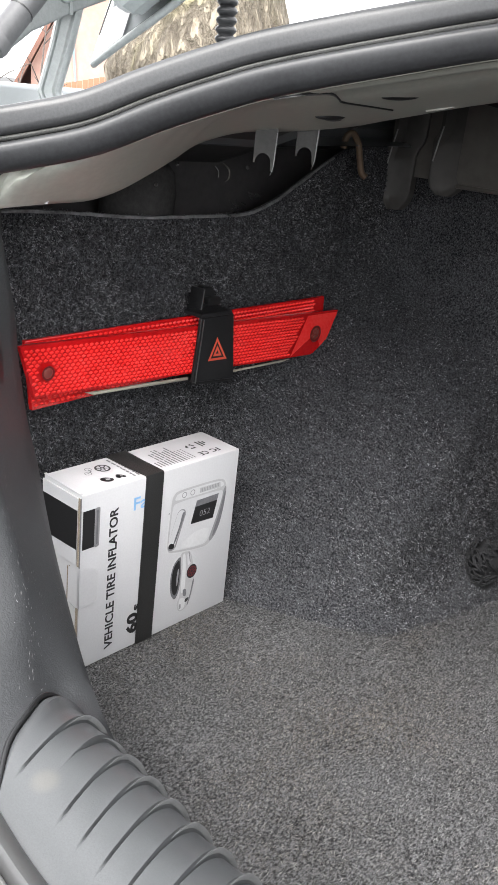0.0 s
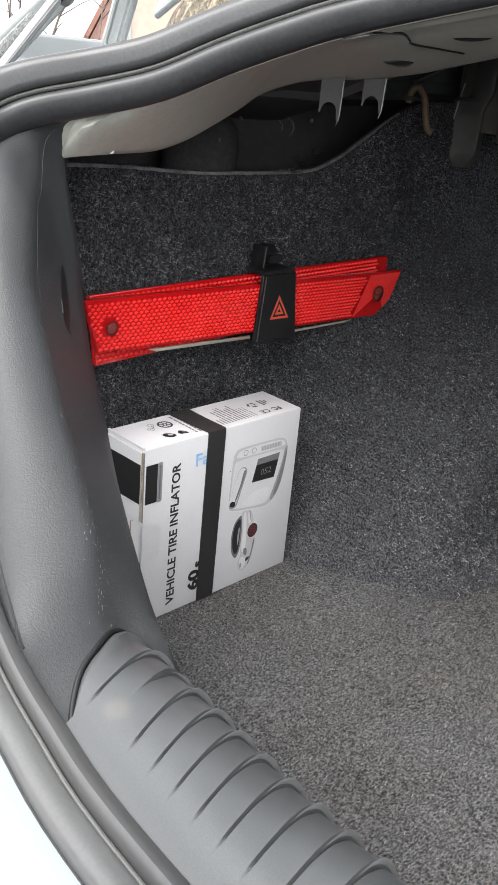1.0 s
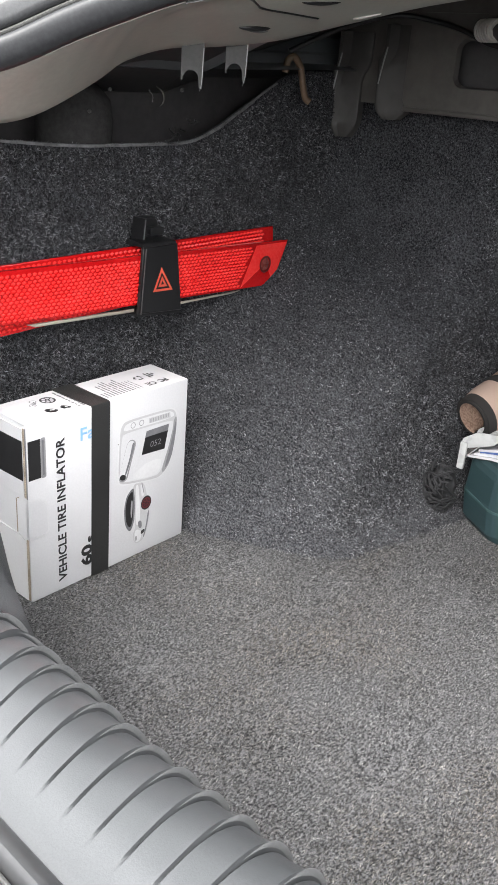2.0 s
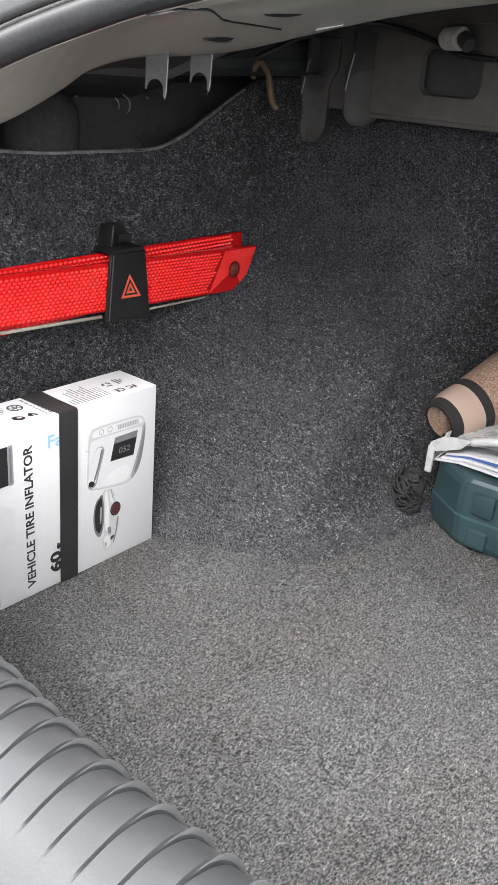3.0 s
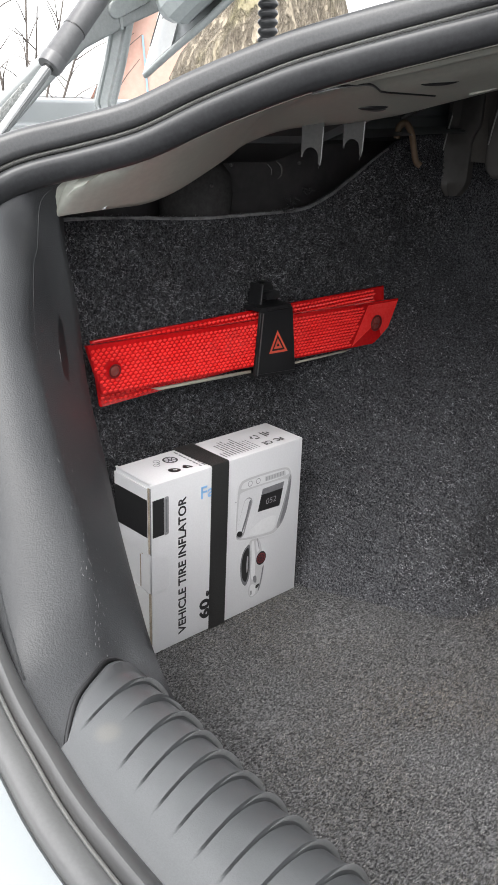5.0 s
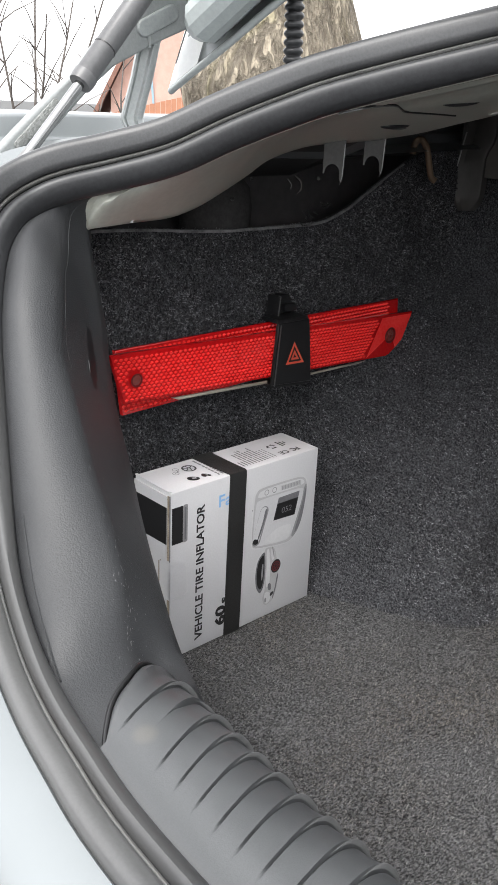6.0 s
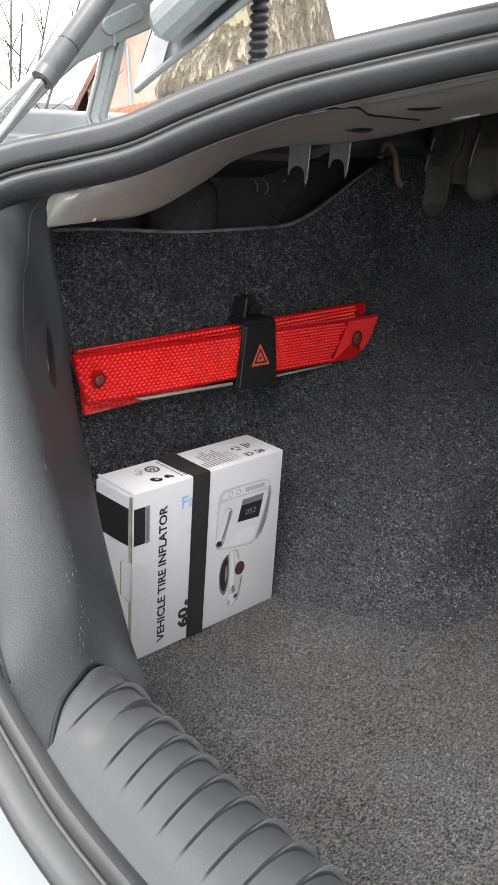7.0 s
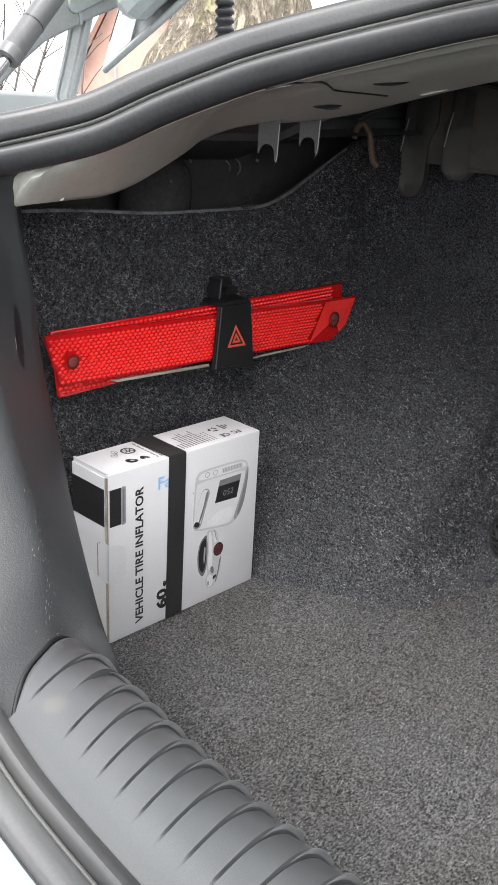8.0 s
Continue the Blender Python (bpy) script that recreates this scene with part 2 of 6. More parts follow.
BLUE_PRINT = surface("blue_print", (0.03, 0.07, 0.22), (0.05, 0.10, 0.28), 0.5, grain=300, blotch=20, bump=0.0)
NET = surface("black_net_cord", (0.008, 0.008, 0.009), (0.024, 0.024, 0.026), 0.8, grain=900, blotch=60, bump=0.5)


def stain_or_sheen(m, centre, inner, outer_r, colour, amount):
    """A soft round patch of colour on a material at one place: dirt, dust or painted sheen."""
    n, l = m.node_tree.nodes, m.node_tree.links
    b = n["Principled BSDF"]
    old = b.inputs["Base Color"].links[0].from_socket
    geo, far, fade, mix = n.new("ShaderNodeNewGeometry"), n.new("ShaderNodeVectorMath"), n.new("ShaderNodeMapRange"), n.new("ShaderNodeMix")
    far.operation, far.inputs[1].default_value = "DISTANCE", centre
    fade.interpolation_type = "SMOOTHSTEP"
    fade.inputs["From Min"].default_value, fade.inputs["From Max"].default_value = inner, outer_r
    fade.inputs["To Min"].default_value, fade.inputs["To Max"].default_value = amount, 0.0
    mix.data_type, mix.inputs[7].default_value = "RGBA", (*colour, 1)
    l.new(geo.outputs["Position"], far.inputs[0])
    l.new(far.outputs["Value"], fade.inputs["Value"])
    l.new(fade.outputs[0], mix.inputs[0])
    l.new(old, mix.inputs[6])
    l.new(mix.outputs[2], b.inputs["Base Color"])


stain_or_sheen(PLASTIC_RIB, (0.320, -0.4690, 0.2525), 0.003, 0.009, (0.125, 0.112, 0.094), 0.32)
# Pale patch on the low corner: dust, plus sky sheen painted into the colour.
for rubber, dust_and_sheen in ((RUBBER, 0.22), (RUBBER_OUT, 0.27), (RUBBER_LOW, 0.60)):
    stain_or_sheen(rubber, (0.22, -0.485, 0.25), 0.10, 0.30, (0.21, 0.21, 0.205), dust_and_sheen)


def bark():
    """Pale bark plates with dark cracks between them and patches of moss."""
    m = bpy.data.materials.new("tree_bark")
    m.use_nodes = True
    n, l = m.node_tree.nodes, m.node_tree.links
    geo, warp, add = n.new("ShaderNodeNewGeometry"), n.new("ShaderNodeTexNoise"), n.new("ShaderNodeVectorMath")
    warp.inputs["Scale"].default_value, warp.inputs["Detail"].default_value = 9.0, 3.0
    add.operation = "MULTIPLY_ADD"
    add.inputs[1].default_value = (0.035, 0.035, 0.10)
    l.new(geo.outputs["Position"], warp.inputs["Vector"])
    l.new(warp.outputs["Color"], add.inputs[0])
    l.new(geo.outputs["Position"], add.inputs[2])
    mapping, ridge = n.new("ShaderNodeMapping"), n.new("ShaderNodeTexNoise")
    mapping.inputs["Scale"].default_value = (1, 1, 0.16)
    ridge.inputs["Scale"].default_value, ridge.inputs["Detail"].default_value, ridge.inputs["Roughness"].default_value = 38.0, 6.0, 0.6
    l.new(add.outputs[0], mapping.inputs["Vector"])
    l.new(mapping.outputs[0], ridge.inputs["Vector"])
    crack = n.new("ShaderNodeMapRange")
    crack.inputs["From Min"].default_value, crack.inputs["From Max"].default_value, crack.inputs["To Min"].default_value = 0.30, 0.58, 0.22
    l.new(ridge.outputs[0], crack.inputs["Value"])
    fine = n.new("ShaderNodeTexNoise")
    fine.inputs["Scale"].default_value, fine.inputs["Detail"].default_value, fine.inputs["Roughness"].default_value = 110.0, 6.0, 0.7
    l.new(mapping.outputs[0], fine.inputs["Vector"])
    tone, moss, mossy = n.new("ShaderNodeMix"), n.new("ShaderNodeTexNoise"), n.new("ShaderNodeMapRange")
    tone.data_type = "RGBA"
    tone.inputs[6].default_value, tone.inputs[7].default_value = (0.145, 0.120, 0.088, 1), (0.305, 0.266, 0.204, 1)
    grain = n.new("ShaderNodeMapRange")
    grain.inputs["From Min"].default_value, grain.inputs["From Max"].default_value = 0.34, 0.62
    l.new(fine.outputs[0], grain.inputs["Value"])
    l.new(grain.outputs[0], tone.inputs[0])
    moss.inputs["Scale"].default_value = 9.0
    mossy.inputs["From Min"].default_value, mossy.inputs["From Max"].default_value = 0.58, 0.78
    l.new(mapping.outputs[0], moss.inputs["Vector"])
    l.new(moss.outputs[0], mossy.inputs["Value"])
    green = n.new("ShaderNodeMix")
    green.data_type = "RGBA"
    green.inputs[7].default_value = (0.16, 0.15, 0.055, 1)
    l.new(mossy.outputs[0], green.inputs[0])
    l.new(tone.outputs[2], green.inputs[6])
    final = n.new("ShaderNodeMix")
    final.data_type = "RGBA"
    final.inputs[6].default_value = (0.085, 0.068, 0.050, 1)
    l.new(crack.outputs[0], final.inputs[0])
    l.new(green.outputs[2], final.inputs[7])
    b = n["Principled BSDF"]
    l.new(final.outputs[2], b.inputs["Base Color"])
    b.inputs["Roughness"].default_value = 0.95
    relief = n.new("ShaderNodeBump")
    relief.inputs["Strength"].default_value, relief.inputs["Distance"].default_value = 1.0, 0.035
    l.new(crack.outputs[0], relief.inputs["Height"])
    l.new(relief.outputs[0], b.inputs["Normal"])
    return m


BARK = bark()
TWIG = surface("twig_bark", (0.06, 0.050, 0.044), (0.12, 0.105, 0.094), 0.9, grain=60, blotch=5)
PINK_WALL = surface("pink_render", (0.46, 0.28, 0.225), (0.55, 0.36, 0.30), 0.9, grain=4, blotch=0.7)
ROOF = surface("brown_roof_tiles", (0.14, 0.07, 0.05), (0.24, 0.12, 0.09), 0.8, grain=6, blotch=1)
ORANGE = surface("orange_sheet", (0.31, 0.135, 0.075), (0.40, 0.185, 0.105), 0.6, grain=6, blotch=1)
PIPE_BLUE = surface("blue_grey_pipe", (0.20, 0.33, 0.42), (0.28, 0.42, 0.50), 0.5, grain=6, blotch=1)
ASPHALT = surface("asphalt", (0.035, 0.035, 0.035), (0.08, 0.08, 0.08), 0.9, grain=60, blotch=0.5, bump=0.3, depth=0.01)
CEILING = surface("dull_brown_shelf_underside", (0.085, 0.079, 0.074), (0.13, 0.121, 0.113), 0.85, grain=60, blotch=10, bump=0.05, spec=0.12)
BRACKET_METAL = surface("bracket_metal", (0.036, 0.034, 0.032), (0.060, 0.057, 0.054), 0.5, grain=60, blotch=12, bump=0.05)
SHELF_METAL = surface("shelf_metal", (0.070, 0.066, 0.061), (0.115, 0.108, 0.100), 0.5, grain=60, blotch=12, bump=0.05)
SLEEVE = surface("pale_ribbed_sleeve", (0.45, 0.44, 0.40), (0.60, 0.59, 0.55), 0.5, grain=300, blotch=30)
FRAY = surface("felt_threads", (0.10, 0.10, 0.105), (0.36, 0.36, 0.37), 0.95, grain=900, blotch=60)
FELT_EDGE = surface("felt_cut_edge", (0.04, 0.04, 0.042), (0.27, 0.27, 0.275), 0.95, grain=300, blotch=40, bump=0.4, mix_blotch=0.7)
FELT_CAN = surface("matte_dark_housing", (0.035, 0.034, 0.034), (0.065, 0.063, 0.063), 0.95, grain=200, blotch=20, bump=0.2, spec=0.05)
GREEN_EDGE = surface("green_case_edge", (0.028, 0.058, 0.060), (0.060, 0.105, 0.105), 0.4, grain=300, blotch=30)
# Lid's silver paint made white here, for the sky bright on its corner.
SKYLIT_SHEET = surface("skylit_lid_sheet", (0.74, 0.75, 0.75), (0.82, 0.83, 0.83), 0.4, grain=200, blotch=10, bump=0.02)
LID_IN = surface("lid_inner_paint", (0.24, 0.262, 0.262), (0.31, 0.335, 0.335), 0.32, grain=200, blotch=10, bump=0.02, coat=0.4)


def strands(name, dark, light, power, soil, patch_size, tuft):
    """Felt fibres, each of its own shade between two colours, in lighter and darker tufts."""
    m = bpy.data.materials.new(name)
    m.use_nodes = True
    n, l = m.node_tree.nodes, m.node_tree.links
    geo, curve, mix = n.new("ShaderNodeNewGeometry"), n.new("ShaderNodeMath"), n.new("ShaderNodeMix")
    curve.operation, curve.inputs[1].default_value, mix.data_type = "POWER", power, "RGBA"
    mix.inputs[6].default_value, mix.inputs[7].default_value = (*dark, 1), (*light, 1)
    l.new(geo.outputs["Random Per Island"], curve.inputs[0])
    l.new(curve.outputs[0], mix.inputs[0])
    spots, patch, dirt = n.new("ShaderNodeTexNoise"), n.new("ShaderNodeMapRange"), n.new("ShaderNodeMix")
    spots.inputs["Scale"].default_value, spots.inputs["Detail"].default_value, dirt.data_type, dirt.blend_type = patch_size, 3.0, "RGBA", "MULTIPLY"
    patch.inputs["From Min"].default_value, patch.inputs["From Max"].default_value = 0.45, 0.68
    dirt.inputs[7].default_value = (*soil, 1)
    l.new(geo.outputs["Position"], spots.inputs["Vector"])
    l.new(spots.outputs[0], patch.inputs["Value"])
    l.new(patch.outputs[0], dirt.inputs[0])
    l.new(mix.outputs[2], dirt.inputs[6])
    lump, spread, shade = n.new("ShaderNodeTexNoise"), n.new("ShaderNodeMapRange"), n.new("ShaderNodeVectorMath")
    lump.inputs["Scale"].default_value, lump.inputs["Detail"].default_value, lump.inputs["Roughness"].default_value = tuft, 2.0, 0.6
    spread.inputs["From Min"].default_value, spread.inputs["From Max"].default_value = 0.36, 0.66
    spread.inputs["To Min"].default_value, spread.inputs["To Max"].default_value = 0.45, 1.55
    shade.operation = "SCALE"
    l.new(geo.outputs["Position"], lump.inputs["Vector"])
    l.new(lump.outputs[0], spread.inputs["Value"])
    l.new(dirt.outputs[2], shade.inputs[0])
    l.new(spread.outputs[0], shade.inputs["Scale"])
    l.new(shade.outputs[0], n["Principled BSDF"].inputs["Base Color"])
    n["Principled BSDF"].inputs["Roughness"].default_value = 0.8
    n["Principled BSDF"].inputs["Specular IOR Level"].default_value = 0.2
    return m


FIBRE_FLOOR = strands("floor_fibre", (0.034, 0.034, 0.0343), (0.225, 0.225, 0.225), 1.5, (0.95, 0.88, 0.80), 6.0, 260.0)
FIBRE_WALL = strands("wall_fibre", (0.013, 0.013, 0.0142), (0.250, 0.252, 0.262), 2.1, (0.60, 0.61, 0.63), 15.0, 120.0)
WOOD_BROWN = surface("brown_plastic_hook", (0.10, 0.065, 0.035), (0.16, 0.10, 0.06), 0.5, grain=200, blotch=30)

# ---- the opening: the seal's middle line from the sill's centre round to the front edge's centre, with the way across it ----
MID = 0.5
EDGE = [
    (0.500, -0.516, 0.250, 0.0, -1.0, 0.0), (0.372, -0.512, 0.250, 0.0, -1.0, 0.0), (0.310, -0.504, 0.250, 0.0, -1.0, 0.0),
    (0.261, -0.495, 0.250, -0.1, -0.99, 0.05), (0.222, -0.487, 0.258, -0.25, -0.93, 0.25), (0.177, -0.475, 0.277, -0.4, -0.8, 0.4),
    (0.131, -0.458, 0.305, -0.5, -0.7, 0.45), (0.085, -0.440, 0.345, -0.58, -0.62, 0.48), (0.045, -0.421, 0.385, -0.62, -0.58, 0.5),
    (0.018, -0.404, 0.420, -0.6, -0.5, 0.6), (-0.006, -0.383, 0.452, -0.53, -0.4, 0.72), (-0.018, -0.360, 0.474, -0.45, -0.28, 0.84),
    (-0.020, -0.335, 0.488, -0.36, -0.14, 0.92), (-0.010, -0.312, 0.498, -0.3, -0.04, 0.95), (0.009, -0.277, 0.508, -0.26, 0.05, 0.96),
    (0.037, -0.243, 0.521, -0.25, 0.08, 0.96), (0.067, -0.210, 0.542, -0.25, 0.1, 0.96), (0.099, -0.181, 0.560, -0.25, 0.1, 0.96),
    (0.132, -0.155, 0.575, -0.25, 0.1, 0.96), (0.199, -0.109, 0.597, -0.22, 0.15, 0.96), (0.270, -0.060, 0.618, -0.15, 0.2, 0.96),
    (0.360, -0.020, 0.632, -0.05, 0.25, 0.96), (0.500, 0.000, 0.637, 0.0, 0.26, 0.96),
]
HALF = spline(EDGE, 5)
LOOP = HALF + [q * (-1, 1, 1, -1, 1, 1) + (2 * MID, 0, 0, 0, 0, 0) for q in HALF[-2:0:-1]]


def edge_frames(line, closed):
    """For each station: the point, the way across (outwards) and the face's normal."""
    out, n = [], len(line)
    for i, q in enumerate(line):
        a, b = (line[i - 1], line[(i + 1) % n]) if closed else (line[max(i - 1, 0)], line[min(i + 1, n - 1)])
        t = Vector((b - a)[:3]).normalized()
        c = Vector(q[3:])
        c = (c - t * c.dot(t)).normalized()
        out.append((Vector(q[:3]), c, t.cross(c)))
    return out


STATIONS = edge_frames(LOOP, True)
HALF_STATIONS = STATIONS[: len(HALF)]


def slim(z):
    """The inner bulb is squeezed narrower along the sill."""
    return 0.60 + 0.40 * smooth01((z - 0.252) / 0.12)


def slim_outer(z):
    return 0.68 + 0.32 * smooth01((z - 0.252) / 0.10)


def swept(profile, stations, closed=True, ring=False, squeeze=False, outer=False):
    rows = [[p + c * a * (slim(p.z) if squeeze else slim_outer(p.z) if outer else 1.0) + n * b * (0.5 + 0.5 * slim(p.z) if squeeze else 1.0) for a, b in profile] for p, c, n in stations]
    return loft(rows + rows[:1] if closed else rows, ring=ring)


def oval(a, b, ra, rb, n=14):
    return [(a + ra * math.cos(2 * math.pi * k / n), b + rb * math.sin(2 * math.pi * k / n)) for k in range(n)]


seal = thing("weatherstrip", (0.372, -0.51, 0.25), "black double-lipped rubber weatherstrip round the open trunk edge", "seal")
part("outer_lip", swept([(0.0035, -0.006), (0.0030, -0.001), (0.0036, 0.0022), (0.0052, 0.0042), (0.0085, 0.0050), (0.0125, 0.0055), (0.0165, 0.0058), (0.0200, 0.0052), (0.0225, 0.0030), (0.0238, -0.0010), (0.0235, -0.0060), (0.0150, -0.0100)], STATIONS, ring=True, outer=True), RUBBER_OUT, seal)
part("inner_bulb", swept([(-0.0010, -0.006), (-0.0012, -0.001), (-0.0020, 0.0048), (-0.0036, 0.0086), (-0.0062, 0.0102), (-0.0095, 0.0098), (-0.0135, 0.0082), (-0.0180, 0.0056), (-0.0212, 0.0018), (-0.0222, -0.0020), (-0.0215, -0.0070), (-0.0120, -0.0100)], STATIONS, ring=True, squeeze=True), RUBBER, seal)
part("middle_lip", swept(oval(0.0012, -0.0008, 0.0018, 0.0023, 8), STATIONS, ring=True), RUBBER_LOW, seal, "thin speckled dusty lip between the two bulbs")
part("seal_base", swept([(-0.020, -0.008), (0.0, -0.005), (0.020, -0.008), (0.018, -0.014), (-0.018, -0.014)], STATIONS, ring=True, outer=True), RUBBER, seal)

# ---- car body ----
car = thing("car_body", (-0.3, 0, -0.62), "silver car body seen round its open trunk", "car")
part("gutter", swept([(0.010, -0.012), (0.0225, -0.0065), (0.0235, -0.009), (0.022, -0.022), (0.014, -0.040), (0.018, -0.050)], STATIONS, outer=True), PAINT, car)


FENDER = [(-0.092, 0.501), (-0.100, 0.5045), (-0.150, 0.506), (-0.1515, 0.503), (-0.155, 0.503), (-0.1565, 0.5165), (-0.159, 0.5185), (-0.163, 0.519), (-0.1645, 0.521), (-0.1665, 0.537), (-0.169, 0.5395), (-0.20, 0.5405), (-0.275, 0.541), (-0.31, 0.536), (-0.36, 0.505), (-0.40, 0.40), (-0.42, 0.1), (-0.40, -0.35)]
for flip in (False, True):
    rows = []
    for i in range(19):
        y = -0.49 + i * 0.085
        rise = 0.014 * smooth01((y + 0.1) / 0.6)
        drop = 0.12 * smooth01((-0.30 - y) / 0.2)
        rows.append([(2 * MID - x if flip else x, y, z + (rise - drop * (z > 0.45))) for x, z in FENDER])
    part("quarter_panel", loft(rows), PAINT, car)
    rows = []
    for p, c, n in HALF_STATIONS[45:]:
        q = p + c * 0.014 - n * 0.040
        far = Vector((-0.095, q.y + 0.06, 0.502))
        mids = [q.lerp(far, w) + Vector((0, 0, 0.022 * math.sin(math.pi * w))) for w in (0.0, 0.15, 0.3, 0.6, 0.8, 1.0)]
        rows.append([(2 * MID - v.x, v.y, v.z) if flip else v for v in mids])
    part("deck", loft(rows), PAINT, car)
bumper_rows = [[(x, y, z) for y, z in ((-0.555, 0.215), (-0.565, 0.225), (-0.583, 0.2300), (-0.61, 0.226), (-0.645, 0.195), (-0.665, 0.1), (-0.67, -0.1), (-0.65, -0.42))] for x in (-0.42, -0.2, 0.0, 0.3, 0.6, 1.0, 1.42)]
part("roof_ditch", tube(spline([(-0.155, -0.32, 0.5055), (-0.155, -0.25, 0.5085), (-0.155, -0.217, 0.511), (-0.155, -0.192, 0.515), (-0.155, -0.12, 0.519)], 4), 0.0013, 6), BLACK, car, "dark joint line along the side panel")
corner = [s for s in HALF_STATIONS if s[0].z < 0.37 and s[0].y < -0.3]
for flip in (False, True):
    rows = [[(2 * MID - v.x, v.y, v.z) if flip else v for v in (p + c * a * slim_outer(p.z) + n * b for a, b in ((0.0205, -0.0060), (0.026, -0.0015), (0.045, -0.003), (0.075, -0.016), (0.095, -0.06)))] for p, c, n in corner]
    part("quarter_corner", loft(rows), PAINT, car)
part("bumper", loft(bumper_rows), PAINT, car)

# inner sheet below the seal: from the seal to a lower lip
LIP = [(-0.030, -0.284, 0.4485), (-0.018, -0.281, 0.453), (-0.024, -0.233, 0.455), (-0.025, -0.195, 0.457), (-0.026, -0.162, 0.465), (-0.026, -0.129, 0.479), (-0.020, -0.106, 0.493),
       (-0.011, -0.086, 0.508), (0.010, -0.055, 0.521), (0.030, -0.010, 0.526), (0.062, 0.035, 0.535), (0.107, 0.060, 0.549), (0.20, 0.085, 0.572), (0.34, 0.10, 0.59), (0.50, 0.105, 0.595)]
lip = spline(LIP, 6)
upper = [s for s in HALF_STATIONS if s[0].y > -0.303 and s[0].z > 0.4]
rows = []
for i in range(60):
    u = i / 59
    p, c, n = upper[round(u * (len(upper) - 1))]
    f = u * (len(lip) - 1)
    k = min(int(f), len(lip) - 2)
    e = Vector(lip[k] * (1 - f + k) + lip[k + 1] * (f - k))
    a = p - c * 0.017 - n * 0.008
    swell = Vector((0.006, -0.010, 0.004)) * smooth01((p.y + 0.300) / 0.03)
    fold = 0.0065 * smooth01((u - 0.50) / 0.16)
    rows.append([a, a - c * 0.004 - n * 0.003] + [(a - c * 0.004 - n * 0.003).lerp(e, w) + swell * math.sin(math.pi * w) + Vector((0, 0, fold * dip)) for w, dip in ((0.03, 0.0), (0.06, 0.45), (0.09, 0.45), (0.12, -0.1), (0.17, -0.2), (0.22, 0.1), (0.28, 0.75), (0.34, 1.0), (0.40, 0.85), (0.46, 0.3), (0.52, 0.0), (0.6, 0.0), (0.7, 0.0), (0.8, 0.0), (0.93, 0.0))] + [e, e + Vector((-0.006, 0.008, 0.001)), e + Vector((-0.03, 0.03, 0.02))])
left = loft(rows)
mirror = loft([[(2 * MID - q[0], q[1], q[2]) for q in row] for row in rows])
# Dark sheets added here to hide the bright silver underside and close the gap.
for flip in (False, True):
    roofing = []
    for q in lip[:58]:
        e = Vector(q)
        pts = [e + Vector((-0.005, 0.007, 0.002)), e + Vector((-0.03, 0.03, 0.006)), Vector((-0.16, e.y + 0.10, 0.488)), Vector((-0.245, e.y + 0.16, 0.47))]
        roofing.append([(2 * MID - v.x, v.y, v.z) if flip else v for v in pts])
    part("inner_roof", loft(roofing), DARK_METAL, car, "dark sheet added above the liner to hide silver paint")
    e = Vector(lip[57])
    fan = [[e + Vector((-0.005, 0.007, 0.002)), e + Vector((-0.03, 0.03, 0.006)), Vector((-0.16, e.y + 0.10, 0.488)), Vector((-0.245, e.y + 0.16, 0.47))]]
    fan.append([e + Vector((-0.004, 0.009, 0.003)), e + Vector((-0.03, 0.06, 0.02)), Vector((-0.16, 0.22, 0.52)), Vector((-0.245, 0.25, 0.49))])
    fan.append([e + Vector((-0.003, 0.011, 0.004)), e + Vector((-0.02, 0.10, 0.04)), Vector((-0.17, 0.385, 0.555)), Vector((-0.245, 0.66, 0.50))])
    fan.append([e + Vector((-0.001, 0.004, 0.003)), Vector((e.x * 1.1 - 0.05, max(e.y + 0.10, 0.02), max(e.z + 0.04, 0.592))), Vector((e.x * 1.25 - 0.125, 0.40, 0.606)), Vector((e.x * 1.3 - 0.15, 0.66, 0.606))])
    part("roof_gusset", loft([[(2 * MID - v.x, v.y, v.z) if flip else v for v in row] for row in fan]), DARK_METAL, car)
part("inner_panel", left, PAINT_IN, car, "dusty beige-grey painted inner sheet below the seal")
part("inner_panel", mirror, PAINT_IN, car, "dusty beige-grey painted inner sheet below the seal")

seam = spline([(0.1297, -0.1497, 0.5515), (0.1419, -0.1362, 0.5560), (0.1436, -0.1104, 0.5590), (0.1430, -0.0970, 0.5590), (0.1328, -0.0764, 0.5562), (0.1241, -0.0592, 0.5546), (0.1215, -0.0178, 0.5540), (0.1197, 0.0173, 0.5534)], 6)
part("panel_seam", tube(seam, 0.0009, 6), BLACK, car, "dark open seam between two inner sheets")
part("seam_edge", tube([q + (0.0, 0.0, -0.0009) for q in seam[:22]], [0.0003 + 0.0004 * math.sin(math.pi * k / 21) for k in range(22)], 6), TAB_METAL, car, "bright line along the seam")
swell_at = lambda n, r: [r * (0.12 + 0.88 * math.sin(math.pi * k / (n - 1)) ** 0.6) for k in range(n)]
# Black tubes paint the shade inside two openings that are not cut.
part("panel_slot", tube(spline([(0.0790, -0.0374, 0.5414), (0.0828, -0.0275, 0.5423), (0.0848, -0.0165, 0.5429), (0.0860, -0.0050, 0.5432)], 4), swell_at(13, 0.0030), 8), BLACK, car, "black oval painting the shade of a slot in the inner sheet")
part("slot_edge", tube(spline([(0.0763, -0.0222, 0.5398), (0.0775, -0.0100, 0.5398), (0.0815, -0.0020, 0.5410)], 4), swell_at(9, 0.0011), 8), TAB_METAL, car, "bright edge of the oval slot")
